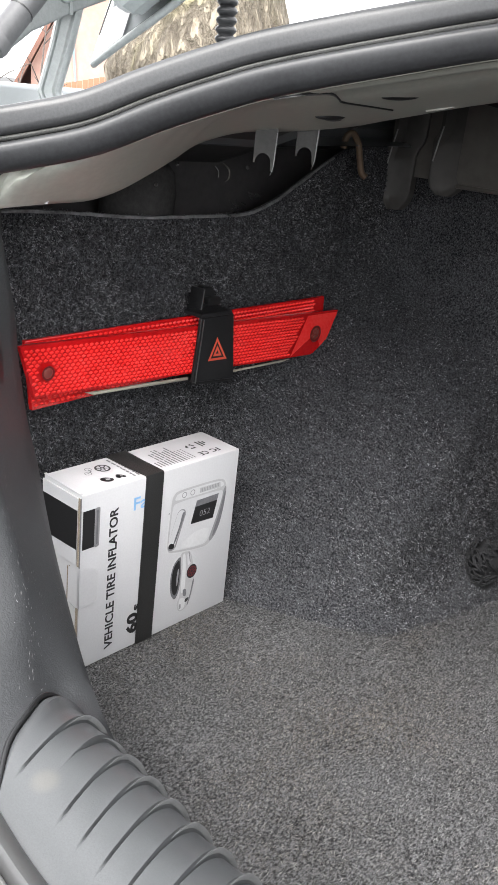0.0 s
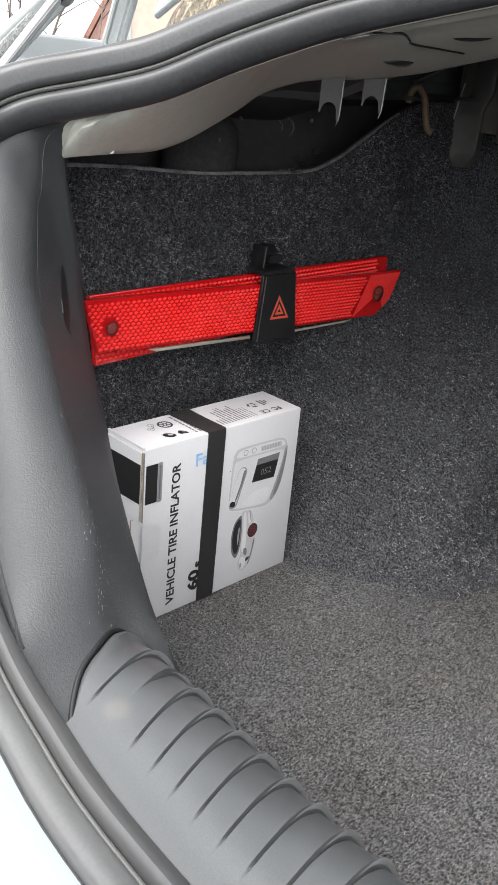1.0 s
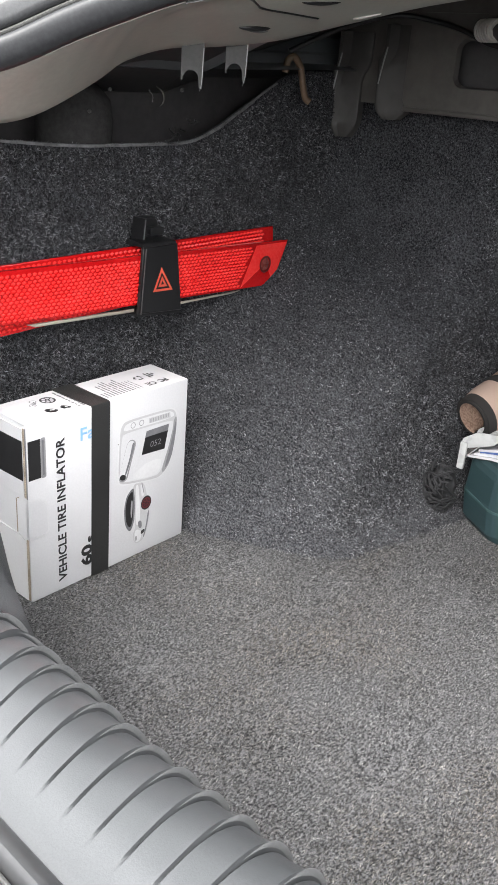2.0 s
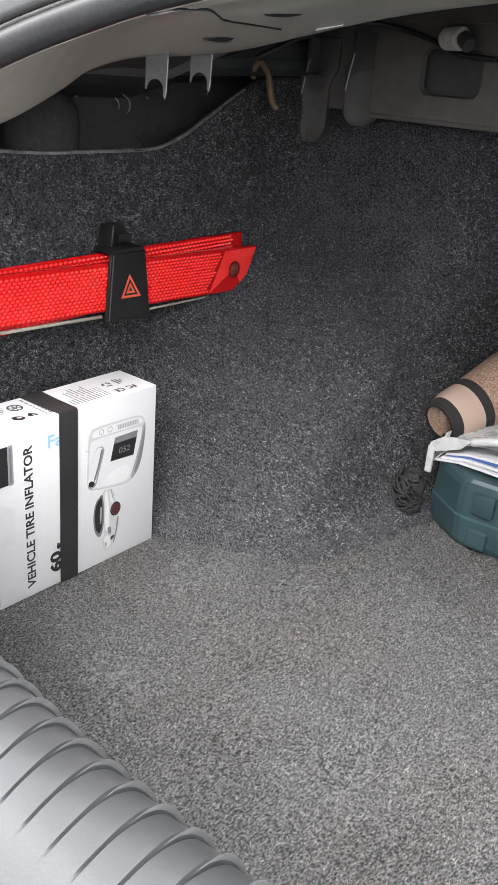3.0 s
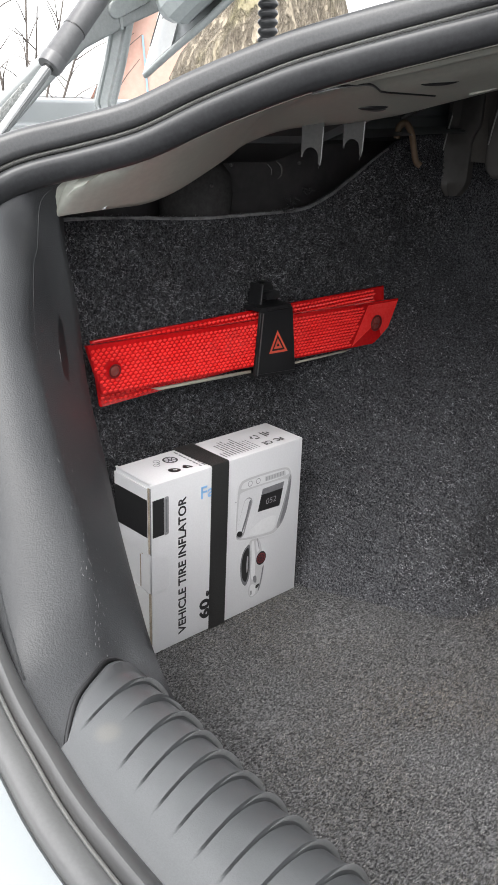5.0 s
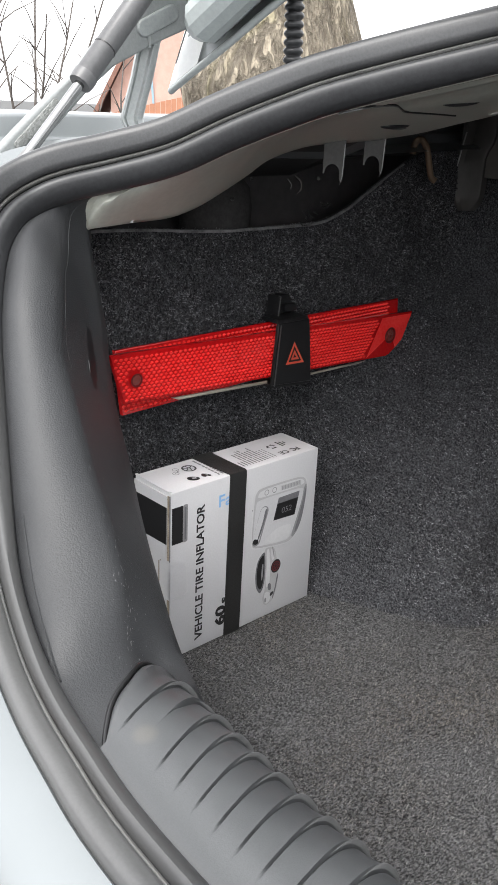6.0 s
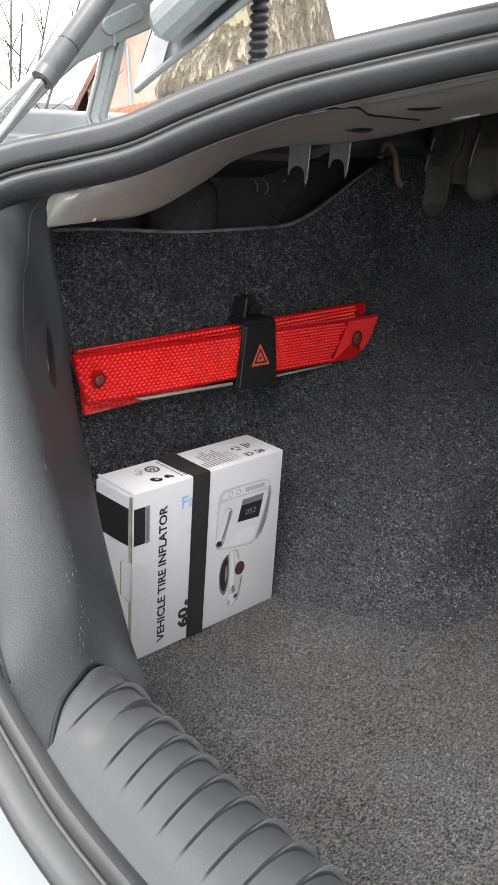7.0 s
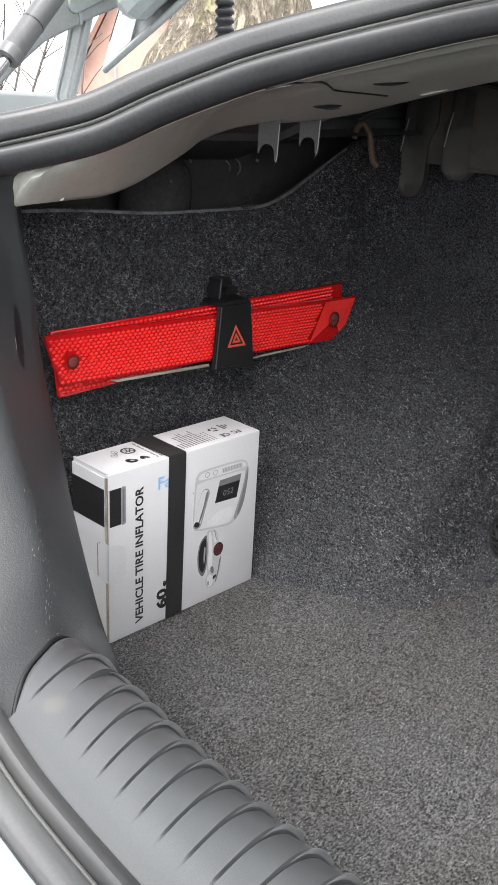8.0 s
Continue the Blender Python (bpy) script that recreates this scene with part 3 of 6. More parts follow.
part("panel_dent", tube(spline([(0.1443, -0.0366, 0.5612), (0.1476, -0.0256, 0.5623), (0.1502, -0.0134, 0.5632), (0.1555, -0.0009, 0.5647)], 4), swell_at(13, 0.0022), 8), BLACK, car, "black oval painting the shade of a narrow opening")

# ---- trunk shell: floor, walls, ceiling ----
WALL_X = -0.122


def wall_x(y, z):
    """The side liner with the carpeted wheel housing that swells out of it."""
    rise = (z + 0.25) * (1 - 0.35 * smooth01((y - 0.36) / 0.14) * smooth01((z - 0.15) / 0.2))
    r = math.hypot(y - 0.55, rise)
    b = 0.24 * smooth01((0.65 - r) / 0.15) + 0.30 * max(0.0, 0.5 - r)
    foot = 0.048 * math.exp(-max(z, 0) / 0.017)
    ripple = 0.0025 * noise.noise((y * 9, z * 9, 3.1)) + 0.0012 * noise.noise((y * 31, z * 31, 1.7))
    return WALL_X + b + foot + ripple + 0.012 * smooth01((0.36 - z) / 0.1)


def liner_top(y):
    return 0.424 + 0.010 * smooth01((-0.02 - y) / 0.2) + 0.085 * smooth01((y - 0.09) / 0.24)


def liner(flip):
    rows = []
    for i in range(106):
        y = -0.42 + i * 0.01
        top = liner_top(y)
        col = []
        for k in range(51):
            z = -0.004 + (top + 0.004) * k / 50
            x = wall_x(y, z)
            col.append((2 * MID - x if flip else x, y, z))
        x = wall_x(y, top)
        for dx, dz in ((-0.003, 0.002), (-0.007, 0.001), (-0.008, -0.03)):
            col.append((2 * MID - (x + dx) if flip else x + dx, y, top + dz))
        rows.append(col)
    return loft(rows)


solid("wall_left", liner(False), CARPET_WALL, "dark charcoal felt side liner with a swelling wheel housing", "wall", kind="structure")
solid("wall_right", liner(True), CARPET_WALL, "dark charcoal felt side liner", "wall", kind="structure")
rows = [[(x, y, 0.0015 * noise.noise((x * 7, y * 7, 0)) + 0.0008 * noise.noise((x * 25, y * 25, 5))) for x in np.linspace(-0.2, 1.2, 71)] for y in np.linspace(-0.42, 0.66, 55)]
solid("floor", loft(rows), CARPET_FLOOR, "grey looped felt carpet floor of the trunk", "floor", kind="structure")
solid("wall_front", block(-0.3, 1.3, 0.62, 0.66, -0.02, 0.62), CARPET_FAR, "dark felt back of the rear seats", "wall", kind="structure")
lip_all = [tuple(q) for q in lip] + [(2 * MID - q[0], q[1], q[2]) for q in lip[-2::-1]]
rows = [[(x - 0.001 * (x < MID) + 0.001 * (x > MID), y + 0.004, z + 0.003), (x * 1.1 - 0.05, max(y + 0.10, 0.02), max(z + 0.04, 0.592)), (x * 1.25 - 0.125, 0.40, 0.606), (x * 1.3 - 0.15, 0.66, 0.606)] for x, y, z in lip_all]
solid("ceiling", loft(rows), CEILING, "dark bare metal underside of the parcel shelf", "ceiling", kind="structure")
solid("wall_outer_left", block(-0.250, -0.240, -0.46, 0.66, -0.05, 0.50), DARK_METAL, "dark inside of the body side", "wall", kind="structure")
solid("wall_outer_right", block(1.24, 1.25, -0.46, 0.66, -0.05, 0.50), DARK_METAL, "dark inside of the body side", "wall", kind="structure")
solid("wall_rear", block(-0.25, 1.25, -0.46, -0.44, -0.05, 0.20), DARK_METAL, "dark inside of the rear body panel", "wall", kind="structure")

# ---- sill trim with ribs ----
SILL = [(-0.380, 0.0), (-0.388, 0.10), (-0.400, 0.185), (-0.405, 0.208), (-0.411, 0.226), (-0.420, 0.239), (-0.432, 0.2475), (-0.447, 0.2515), (-0.465, 0.2515), (-0.480, 0.2490), (-0.491, 0.2470), (-0.498, 0.2430), (-0.500, 0.236)]
sill_line = spline(SILL, 5)
sill = thing("sill_trim", (0.5, -0.44, 0.0), "ribbed black plastic loading-sill trim with pale rib edges", "sill trim")
RIBS = [0.288 + 0.0176 * k for k in range(25)]


PITCH = 0.0176
SILL_END = [(-0.500, 0.330), (-0.490, 0.316), (-0.480, 0.302), (-0.465, 0.286), (-0.447, 0.2745), (-0.432, 0.2645), (-0.420, 0.261), (-0.411, 0.264), (-0.400, 0.2665), (-0.38, 0.267)]


END_Y, END_X = np.array(spline([(a, b, 0.0) for a, b in SILL_END], 8)).T[:2]


def sill_end(y):
    """Where the plate begins: a bowed edge."""
    return float(np.interp(y, END_Y, END_X))


def bow(y):
    """How far the ribs trail sideways towards the outer edge."""
    return float(np.interp(-y, [0.42, 0.432, 0.447, 0.465, 0.480, 0.500], [0.0, 0.004, 0.009, 0.0155, 0.0215, 0.028]))


def fan(x):
    """The ribs trail less and less towards the middle of the sill, and the other way beyond it."""
    return max(-1.0, min(1.0, (MID - x) / 0.172))


def stray(x):
    """The sill stands a little further out towards the middle."""
    return -0.010 * smooth01((min(x, 1.0 - x) - 0.255) / 0.17)


def sill_height(y):
    return float(np.interp(-y, [-e[0] for e in SILL], [e[1] for e in SILL]))


def sill_relief(x, q):
    """Overlapping pads: each rises to a thin edge, with a narrow cut behind it."""
    crest = smooth01((q[0] + 0.458) / 0.035) * smooth01((q[1] - 0.19) / 0.03)
    phase = ((x - RIBS[0]) / PITCH) % 1.0
    high = 0.0036 * crest * (phase ** 1.6 - 0.40)
    for k, r in enumerate(RIBS):
        d = x - r
        if abs(d) < 0.003:
            end = 0.020 if k != 1 else -0.012
            fade = smooth01((q[1] - 0.200) / 0.02) * smooth01((0.455 + q[0] + end) / 0.012)
            high -= 0.0026 * fade * max(0.0, 1 - abs(d - 0.0005) / 0.0009) ** 0.8
    return high


body_rows = []
xs = [0.2602, 0.2606, 0.2614, 0.2630, 0.2655, 0.2690, 0.2740] + sorted(r + d for r in RIBS for d in (-0.0087, -0.0060, -0.0035, -0.0020, -0.0012, -0.0004, -0.0001, 0.0003, 0.0006, 0.0009, 0.0013, 0.0017, 0.0024, 0.0040, 0.0065)) + [0.730, 0.736, 0.7392, 0.7398, 0.74]
for x in xs:
    inset = 0.0055 * max(0.0, (0.2690 - x) / 0.009, (x - 0.731) / 0.009) ** 2.6
    row = []
    for q in sill_line:
        shift = bow(q[0]) * fan(x) + (sill_end(q[0]) - 0.2602 - bow(q[0])) * max(0.0, 1 - (x - 0.2602) / 0.026)
        row.append((x + shift, q[0] + stray(x) + inset * smooth01((0.240 - q[1]) / 0.02) * -0.8, q[1] + 0.0015 - inset + sill_relief(x, q)))
    body_rows.append(row)
part("sill_plate", loft(body_rows), PLASTIC_RIB, sill)
part("end_seam", tube([(sill_end(q[0]) - 0.0016, q[0], q[1] - 0.0018) for q in sill_line[12:]], 0.0015, 8), BLACK, sill, "dark gap at the plate's end")
rib_line = [q for q in spline(SILL[3:10], 5)]


def rib(first, last, trail):
    """A thin raised bead along a pad's edge that fades out at its outer end."""
    rows = []
    cut = rib_line[first:last]
    for i, q in enumerate(cut):
        h = 0.0010 * min(1.0, (len(cut) - 1 - i) / 9, (i + 1) / 3) + 0.0018 * min(1.0, (len(cut) - 1 - i) / 8)
        w = 0.0008 * min(1.0, 0.35 + (len(cut) - 1 - i) / 9)
        a, b = cut[max(i - 1, 0)], cut[min(i + 1, len(cut) - 1)]
        t = (b - a) / np.linalg.norm(b - a)
        ny, nz = t[1], -t[0]
        if nz < 0:
            ny, nz = -ny, -nz
        lift = 0.0015 * smooth01((q[0] + 0.458) / 0.035)
        rows.append([(dx * w + bow(q[0]) * trail, q[0] + ny * (h * e + lift - 0.0004), q[1] + nz * (h * e + lift - 0.0004)) for dx, e in ((0.3, 0), (0.1, 0.7), (-0.3, 1.0), (-0.9, 0.95), (-1.6, 0.6), (-2.4, 0))])
    return loft(rows)


o = ORIGIN[sill.name]
for k, x in enumerate(RIBS):
    ob = new("rib", mesh_of(rib(0, 13 if k == 1 else 19, fan(x)), RIB_SHEEN, name="rib"))
    ob.parent = sill
    ob.location = Vector((x, stray(x), 0)) - o

# ---- corner trim: the moulded plastic that rises from the sill to the side ----
INNER = [(-0.010, -0.286, 0.478), (-0.014, -0.287, 0.454), (0.029, -0.300, 0.391), (0.055, -0.313, 0.362), (0.080, -0.322, 0.326), (0.109, -0.3308, 0.297), (0.1515, -0.348, 0.264), (0.2076, -0.371, 0.236), (0.2430, -0.3865, 0.226), (0.2785, -0.4005, 0.222), (0.318, -0.412, 0.216)]
inner = spline(INNER, 6)
outer_st = [s for s in HALF_STATIONS if s[0].x < 0.330 and s[0].y < -0.285][::-1]


def corner_trim(flip, raw=False):
    rows = []
    for i in range(54):
        u = i / 53
        f = u * (len(outer_st) - 1)
        k = min(int(f), len(outer_st) - 2)
        (p0, c0, n0), (p1, c1, n1) = outer_st[k], outer_st[k + 1]
        w = f - k
        p, c, n = p0.lerp(p1, w), c0.lerp(c1, w), n0.lerp(n1, w)
        g = u * (len(inner) - 1)
        k = min(int(g), len(inner) - 2)
        e = Vector(inner[k] * (1 - g + k) + inner[k + 1] * (g - k))
        deep = Vector((-0.81, 0.50, -0.22)).lerp(Vector((-0.66, 0.44, -0.58)), u).normalized()
        e = e + deep * 0.0325 * smooth01((u - 0.05) / 0.16) * (1 - smooth01((u - 0.50) / 0.38))
        a = p - c * 0.019 * slim(p.z) - n * 0.004
        mid = (e - a)
        up = n.copy()
        high = 0.042 * smooth01((u - 0.02) / 0.40) * (1 - 0.62 * smooth01((u - 0.62) / 0.30)) + 0.001
        outward = 1.48 - 0.48 * smooth01((u - 0.35) / 0.40)
        row = [a - n * 0.01, a]
        for v, k in ((0.05, 0.34), (0.12, 0.60), (0.22, 0.82), (0.33, 0.96), (0.43, 1.03), (0.50, 1.02), (0.54, 0.94), (0.62, 0.76), (0.72, 0.54), (0.83, 0.31), (0.92, 0.14), (1.0, 0.0)):
            full = 1 - (0.28 * smooth01((u - 0.30) / 0.30) if v > 0.5 else 0.0)
            row.append(a + mid * v ** outward + up * high * min(k, 1.0) ** full * max(k, 1.0))
        back = Vector((-0.66, 0.40, -0.63))
        row += [e + back * 0.006 - up * 0.003, e + back * 0.03 - up * 0.010, e + back * 0.09 - up * 0.02]
        for q in row:
            under = smooth01((q.x - 0.225) / 0.035)
            q.z += under * min(0.0, sill_height(min(q.y, -0.414)) - 0.0035 - q.z)
        rows.append([(2 * MID - q.x, q.y, q.z) if flip else q for q in row])
    return rows if raw else loft(rows)


for flip in (False, True):
    trim = thing("corner_trim", (1.0 - 0.1 if flip else 0.1, -0.38, 0.0), "black grained plastic corner trim with scuff marks", "trim panel", "trunk corner trims")
    part("moulding", corner_trim(flip), PLASTIC, trim)
    if not flip:
        random.seed(31)
        net_rows = corner_trim(False, True)
        marks = bmesh.new()
        for k in range(260):
            i = min(52, max(2, int(random.gauss(38, 6.5))))
            j = random.choice((6, 7, 7, 8, 8, 9))
            if random.random() < 0.12:
                i, j = random.randint(33, 36), 11
            c0, c1, c2 = net_rows[i][j], net_rows[i][j + 1], net_rows[i + 1][j] if i < 53 else net_rows[i - 1][j]
            t1, t2 = c1 - c0, c2 - c0
            nn = t1.cross(t2).normalized()
            nn = nn if nn.dot(Vector((0.6, -0.6, 0.5))) > 0 else -nn
            p = c0 + t1 * random.random() + t2 * random.random() + nn * 0.0004
            d = (t1.normalized() * random.uniform(-0.5, 0.5) + t2.normalized()) * random.choice((0.0003, 0.0005, 0.0007, 0.0016))
            e = nn.cross(d).normalized() * random.uniform(0.00012, 0.0003)
            marks.faces.new([marks.verts.new(q) for q in (p - d, p + e, p + d, p - e * 0.6)])
        part("scuff", marks, SCUFF, trim, "pale scuff marks")
        # slot for the liner's clip, and scuff marks
        mould = []
        for i in range(2, 25):
            g = float(np.interp(i, [0, 6, 10, 14, 18, 24], [9.5, 8.9, 8.3, 8.0, 8.0, 8.6]))
            mould.append(net_rows[i][int(g)].lerp(net_rows[i][int(g) + 1], g % 1.0))
        part("mould_line", tube([q + Vector((0.66, -0.60, 0.45)) * 0.0001 for q in mould], [0.0003 - 0.00025 * k / 22 for k in range(23)], 6), PLASTIC, trim, "fine moulding line")
        part("edge_bead", tube([net_rows[i][2] for i in range(35, 47)], 0.0007, 6), PLASTIC, trim, "worn edge beside the seal")
        # Flat black patch paints the shade of the clip slot's recess.
        bm, lifted = bmesh.new(), Vector((0.66, -0.60, 0.45)) * 0.0009
        lip_path, pairs = [], []
        for i in range(16, 23):
            w = math.sin(math.pi * (i - 15.6) / 7.0) ** 0.6
            a = net_rows[i][10].lerp(net_rows[i][11], 0.35)
            b = net_rows[i][11].lerp(net_rows[i][12], 0.25)
            lip_path.append(a.lerp(b, 0.5 - 0.40 * w) + lifted)
            pairs.append((bm.verts.new(a.lerp(b, 0.5 - 0.36 * w) + lifted), bm.verts.new(a.lerp(b, 0.5 + 0.36 * w) + lifted)))
        for (a, b), (c, d) in zip(pairs, pairs[1:]):
            bm.faces.new((a, b, d, c))
        part("slot", bm, BLACK, trim, "black patch painting the shade of a clip slot")
        part("slot_lip", tube(lip_path[4:6], 0.00035, 6), PLASTIC, trim)

# ---- white cardboard box of the tyre inflator, standing on the floor ----
BW, BH, BD = 0.210, 0.196, 0.0605
LIFT = 0.00035


def on_front(a, b, h):
    return Vector((LIFT + h, a, b))


def on_top(a, b, h):
    return Vector((a, b, BH + LIFT + h))


def on_left(a, b, h):
    return Vector((a, -BW - LIFT - h, b))


box = thing("product_box", (-0.03, -0.105, 0.0), "white cardboard tire inflator box standing upright with a black band", "box")
bx = block(-BD, 0.0, -BW, 0.0, 0.001, BH, 0.0016, 2)
part("carton", bx, CARD, box)
# tuck flaps on the end: their raw corrugated edges and the clear tape that holds them
part("end_flap", plate([(-0.0600, 0.122), (-0.0045, 0.121), (-0.0038, 0.1925), (-0.060, 0.1925)], on_left, -0.0014, 0.0), CARD, box, smooth=False)
part("end_flap", plate([(-0.0600, 0.003), (-0.004, 0.003), (-0.004, 0.073), (-0.012, 0.076), (-0.060, 0.076)], on_left, -0.0011, 0.0), CARD, box, smooth=False)
random.seed(16)
for z0, z1 in ((0.121, 0.1930), (0.004, 0.074)):
    core = part("flap_edge", plate([(-0.0038, z0), (-0.0008, z0), (-0.0008, z1), (-0.0038, z1)], on_left, -0.0008), CARD_EDGE, box, "raw brown corrugated edge of the end flap", smooth=False)
    rows = []
    for k in range(41):
        z = z0 + (z1 - z0) * k / 40
        w = 0.0006 * math.sin(k * 2.1) + random.uniform(-0.0002, 0.0002)
        rows.append([on_left(-0.0034 + w, z, 0.0008), on_left(-0.0024 + w, z, 0.0016), on_left(-0.0014 + w, z, 0.0008)])
    part("flute", loft(rows), CARD_EDGE, core)
part("flap_gap", plate([(-0.0010, 0.120), (0.0002, 0.120), (0.0002, 0.1935), (-0.0010, 0.1935)], on_left, -0.0006), INK_MID, box, "dark gap beside the flap", smooth=False)
part("top_edge", plate([(-0.060, -0.2106), (-0.002, -0.2106), (-0.002, -0.2078), (-0.014, -0.2088), (-0.030, -0.2080), (-0.046, -0.2090), (-0.060, -0.2078)], on_top, -0.0010), CARD, box, "lifted edge of the lid", smooth=False)
part("tape_shade", sheet([(-0.2104, 0.1188), (-0.196, 0.1160), (-0.1880, 0.1100), (-0.1868, 0.0780), (-0.1920, 0.0730), (-0.2104, 0.0752)], on_front, 0.0002), INK_PALE, box)
part("sealing_tape", sheet([(-0.2103, 0.1175), (-0.196, 0.1145), (-0.190, 0.108), (-0.189, 0.080), (-0.193, 0.075), (-0.2103, 0.0765)], on_front, 0.0006), CARD, box, "clear round sealing sticker over the flap")
part("sealing_tape", sheet([(-0.016, 0.1175), (-0.0002, 0.1175), (-0.0002, 0.0765), (-0.016, 0.078)], on_left, 0.0022), CARD, box)
part("tape_edge", plate([(-0.0165, 0.0785), (-0.0150, 0.0785), (-0.0150, 0.1165), (-0.0165, 0.1165)], on_left, -0.0024), CARD_EDGE, box, "brown torn edge under the tape", smooth=False)
# black label wrapping from the end to the front
part("black_label", sheet([(-0.060, 0.179), (-0.004, 0.180), (-0.004, 0.1385), (-0.060, 0.1365)], on_left, 0.0015), INK, box, "black printed panel")
part("black_label", sheet([(-0.2085, 0.1795), (-0.1945, 0.1795), (-0.1945, 0.1385), (-0.2085, 0.1385)], on_front), INK, box, "black printed panel")
part("silver_stripe", sheet(rounded(-0.1943, -0.1885, 0.1375, 0.1800, 0.002), on_front), INK_GREY, box)
part("stripe_line", sheet(rounded(-0.1925, -0.1905, 0.1405, 0.1775, 0.0009), on_front, 0.0001), INK_MID, box)
# words
part("title", letters("VEHICLE TIRE INFLATOR", 0.0140, (LIFT, -0.1668, 0.0125), (0, 0, 1), (0, -1, 0), 0.00036, 0.1615), INK, box, "black printed words")
part("number", letters("60", 0.0185, (LIFT, -0.1345, 0.0170), (0, 0, 1), (0, -1, 0), 0.0008, 0.0250), INK, box, "bold black printed words")
part("number", letters("s", 0.0150, (LIFT, -0.1318, 0.0437), (0, 0, 1), (0, -1, 0), 0.0006, 0.0078), INK, box)
part("blue_word", letters("Fa", 0.0195, (LIFT, -0.1485, 0.1635), (0, 1, 0), (0, 0, 1), 0.0003, 0.0175), INK_BLUE, box, "pale blue printed letters")
# picture of the inflator: a soft rim, the pale face, the slanted top with buttons, the screen and the lamp slot
device = part("device_print", sheet(soft([(-0.0985, 0.158), (-0.0955, 0.1665), (-0.089, 0.1705), (-0.027, 0.1692), (-0.0175, 0.165), (-0.0135, 0.154), (-0.0150, 0.132), (-0.0225, 0.1015), (-0.0325, 0.0905), (-0.043, 0.0868), (-0.093, 0.0945), (-0.1005, 0.101)]), on_front), INK_PALE, box, "grey printed picture of an inflator")
part("device_rim", sheet(soft([(-0.0965, 0.158), (-0.0938, 0.1655), (-0.088, 0.1692), (-0.028, 0.1678), (-0.0185, 0.1635), (-0.0150, 0.153), (-0.0162, 0.132), (-0.0238, 0.102), (-0.0335, 0.0918), (-0.043, 0.0882), (-0.0925, 0.0962), (-0.0988, 0.102)]), on_front, 0.00006), INK_LIGHT, device)
part("device_shade", sheet(soft([(-0.0150, 0.155), (-0.0190, 0.156), (-0.0235, 0.132), (-0.0370, 0.0950), (-0.0330, 0.0925), (-0.0240, 0.102), (-0.0165, 0.133)]), on_front, 0.00012), INK_GREY, device)
part("device_dark", sheet(soft([(-0.0157, 0.150), (-0.0180, 0.150), (-0.0228, 0.126), (-0.0318, 0.0985), (-0.0300, 0.0975), (-0.0215, 0.1085), (-0.0172, 0.130)]), on_front, 0.00016), INK_MID, device)
part("device_face", sheet(soft([(-0.0945, 0.1515), (-0.0905, 0.1555), (-0.0235, 0.1535), (-0.0198, 0.1490), (-0.0248, 0.128), (-0.0365, 0.0965), (-0.0450, 0.0915), (-0.0920, 0.0985), (-0.0970, 0.1045)]), on_front, 0.0002), CARD, device)
part("face_tone", sheet(soft([(-0.078, 0.104), (-0.060, 0.113), (-0.036, 0.112), (-0.0395, 0.0975), (-0.0460, 0.0930), (-0.078, 0.0975)]), on_front, 0.00024), INK_PALE, device)
part("device_top", sheet(soft([(-0.0925, 0.1600), (-0.0875, 0.1668), (-0.0290, 0.1655), (-0.0205, 0.1615), (-0.0200, 0.1555), (-0.0900, 0.1575)]), on_front, 0.00022), INK_PALE, device)
for k, a0 in enumerate((-0.0790, -0.0672)):
    part("button", annulus(a0, 0.1618 - 0.0002 * k, 0.0026, 0.0034, on_front, 0.0003), INK_GREY, device)
part("grille", sheet([(-0.0572, 0.1640), (-0.0262, 0.1632), (-0.0252, 0.1568), (-0.0562, 0.1580)], on_front, 0.0003), INK_LIGHT, device)
for k in range(12):
    a0 = -0.0558 + 0.0024 * k
    part("vent_slot", sheet([(a0, 0.1585), (a0 + 0.0010, 0.1585), (a0 + 0.0010, 0.1630), (a0, 0.1630)], on_front, 0.0004), INK_GREY, device)
screen = part("screen_print", sheet([(-0.0600, 0.1500), (-0.0270, 0.1500), (-0.0330, 0.1215), (-0.0665, 0.1235)], on_front, 0.0003), INK_MID, device, "dark printed display")
part("display", sheet([(-0.0617, 0.1430), (-0.0285, 0.1425), (-0.0330, 0.1220), (-0.0663, 0.1240)], on_front, 0.0004), INK, screen)
part("digits", letters("052", 0.0098, (LIFT + 0.0005, -0.0550, 0.1295), (0, 1, 0), (0, 0.12, 1), -0.0001, 0.0155), INK_GREY, screen, "pale printed digits")
part("slot_rim", sheet(capsule(-0.0812, 0.1395, -0.0915, 0.1060, 0.0064), on_front, 0.0003), INK_GREY, device)
part("slot_print", sheet(capsule(-0.0820, 0.1395, -0.0922, 0.1075, 0.0054), on_front, 0.0004), CARD, device)
part("slot_shade", sheet(soft([(-0.0905, 0.105), (-0.0870, 0.108), (-0.0765, 0.138), (-0.0772, 0.1425), (-0.0800, 0.1410), (-0.0830, 0.1270), (-0.0890, 0.1110)]), on_front, 0.0005), INK_MID, device)
part("slot_tip", sheet(capsule(-0.0938, 0.1058, -0.0915, 0.1048, 0.0031), on_front, 0.0006), INK, device)
part("rim_dot", sheet(circle(-0.0990, 0.1455, 0.0008, 8), on_front, 0.0003), INK_MID, box)
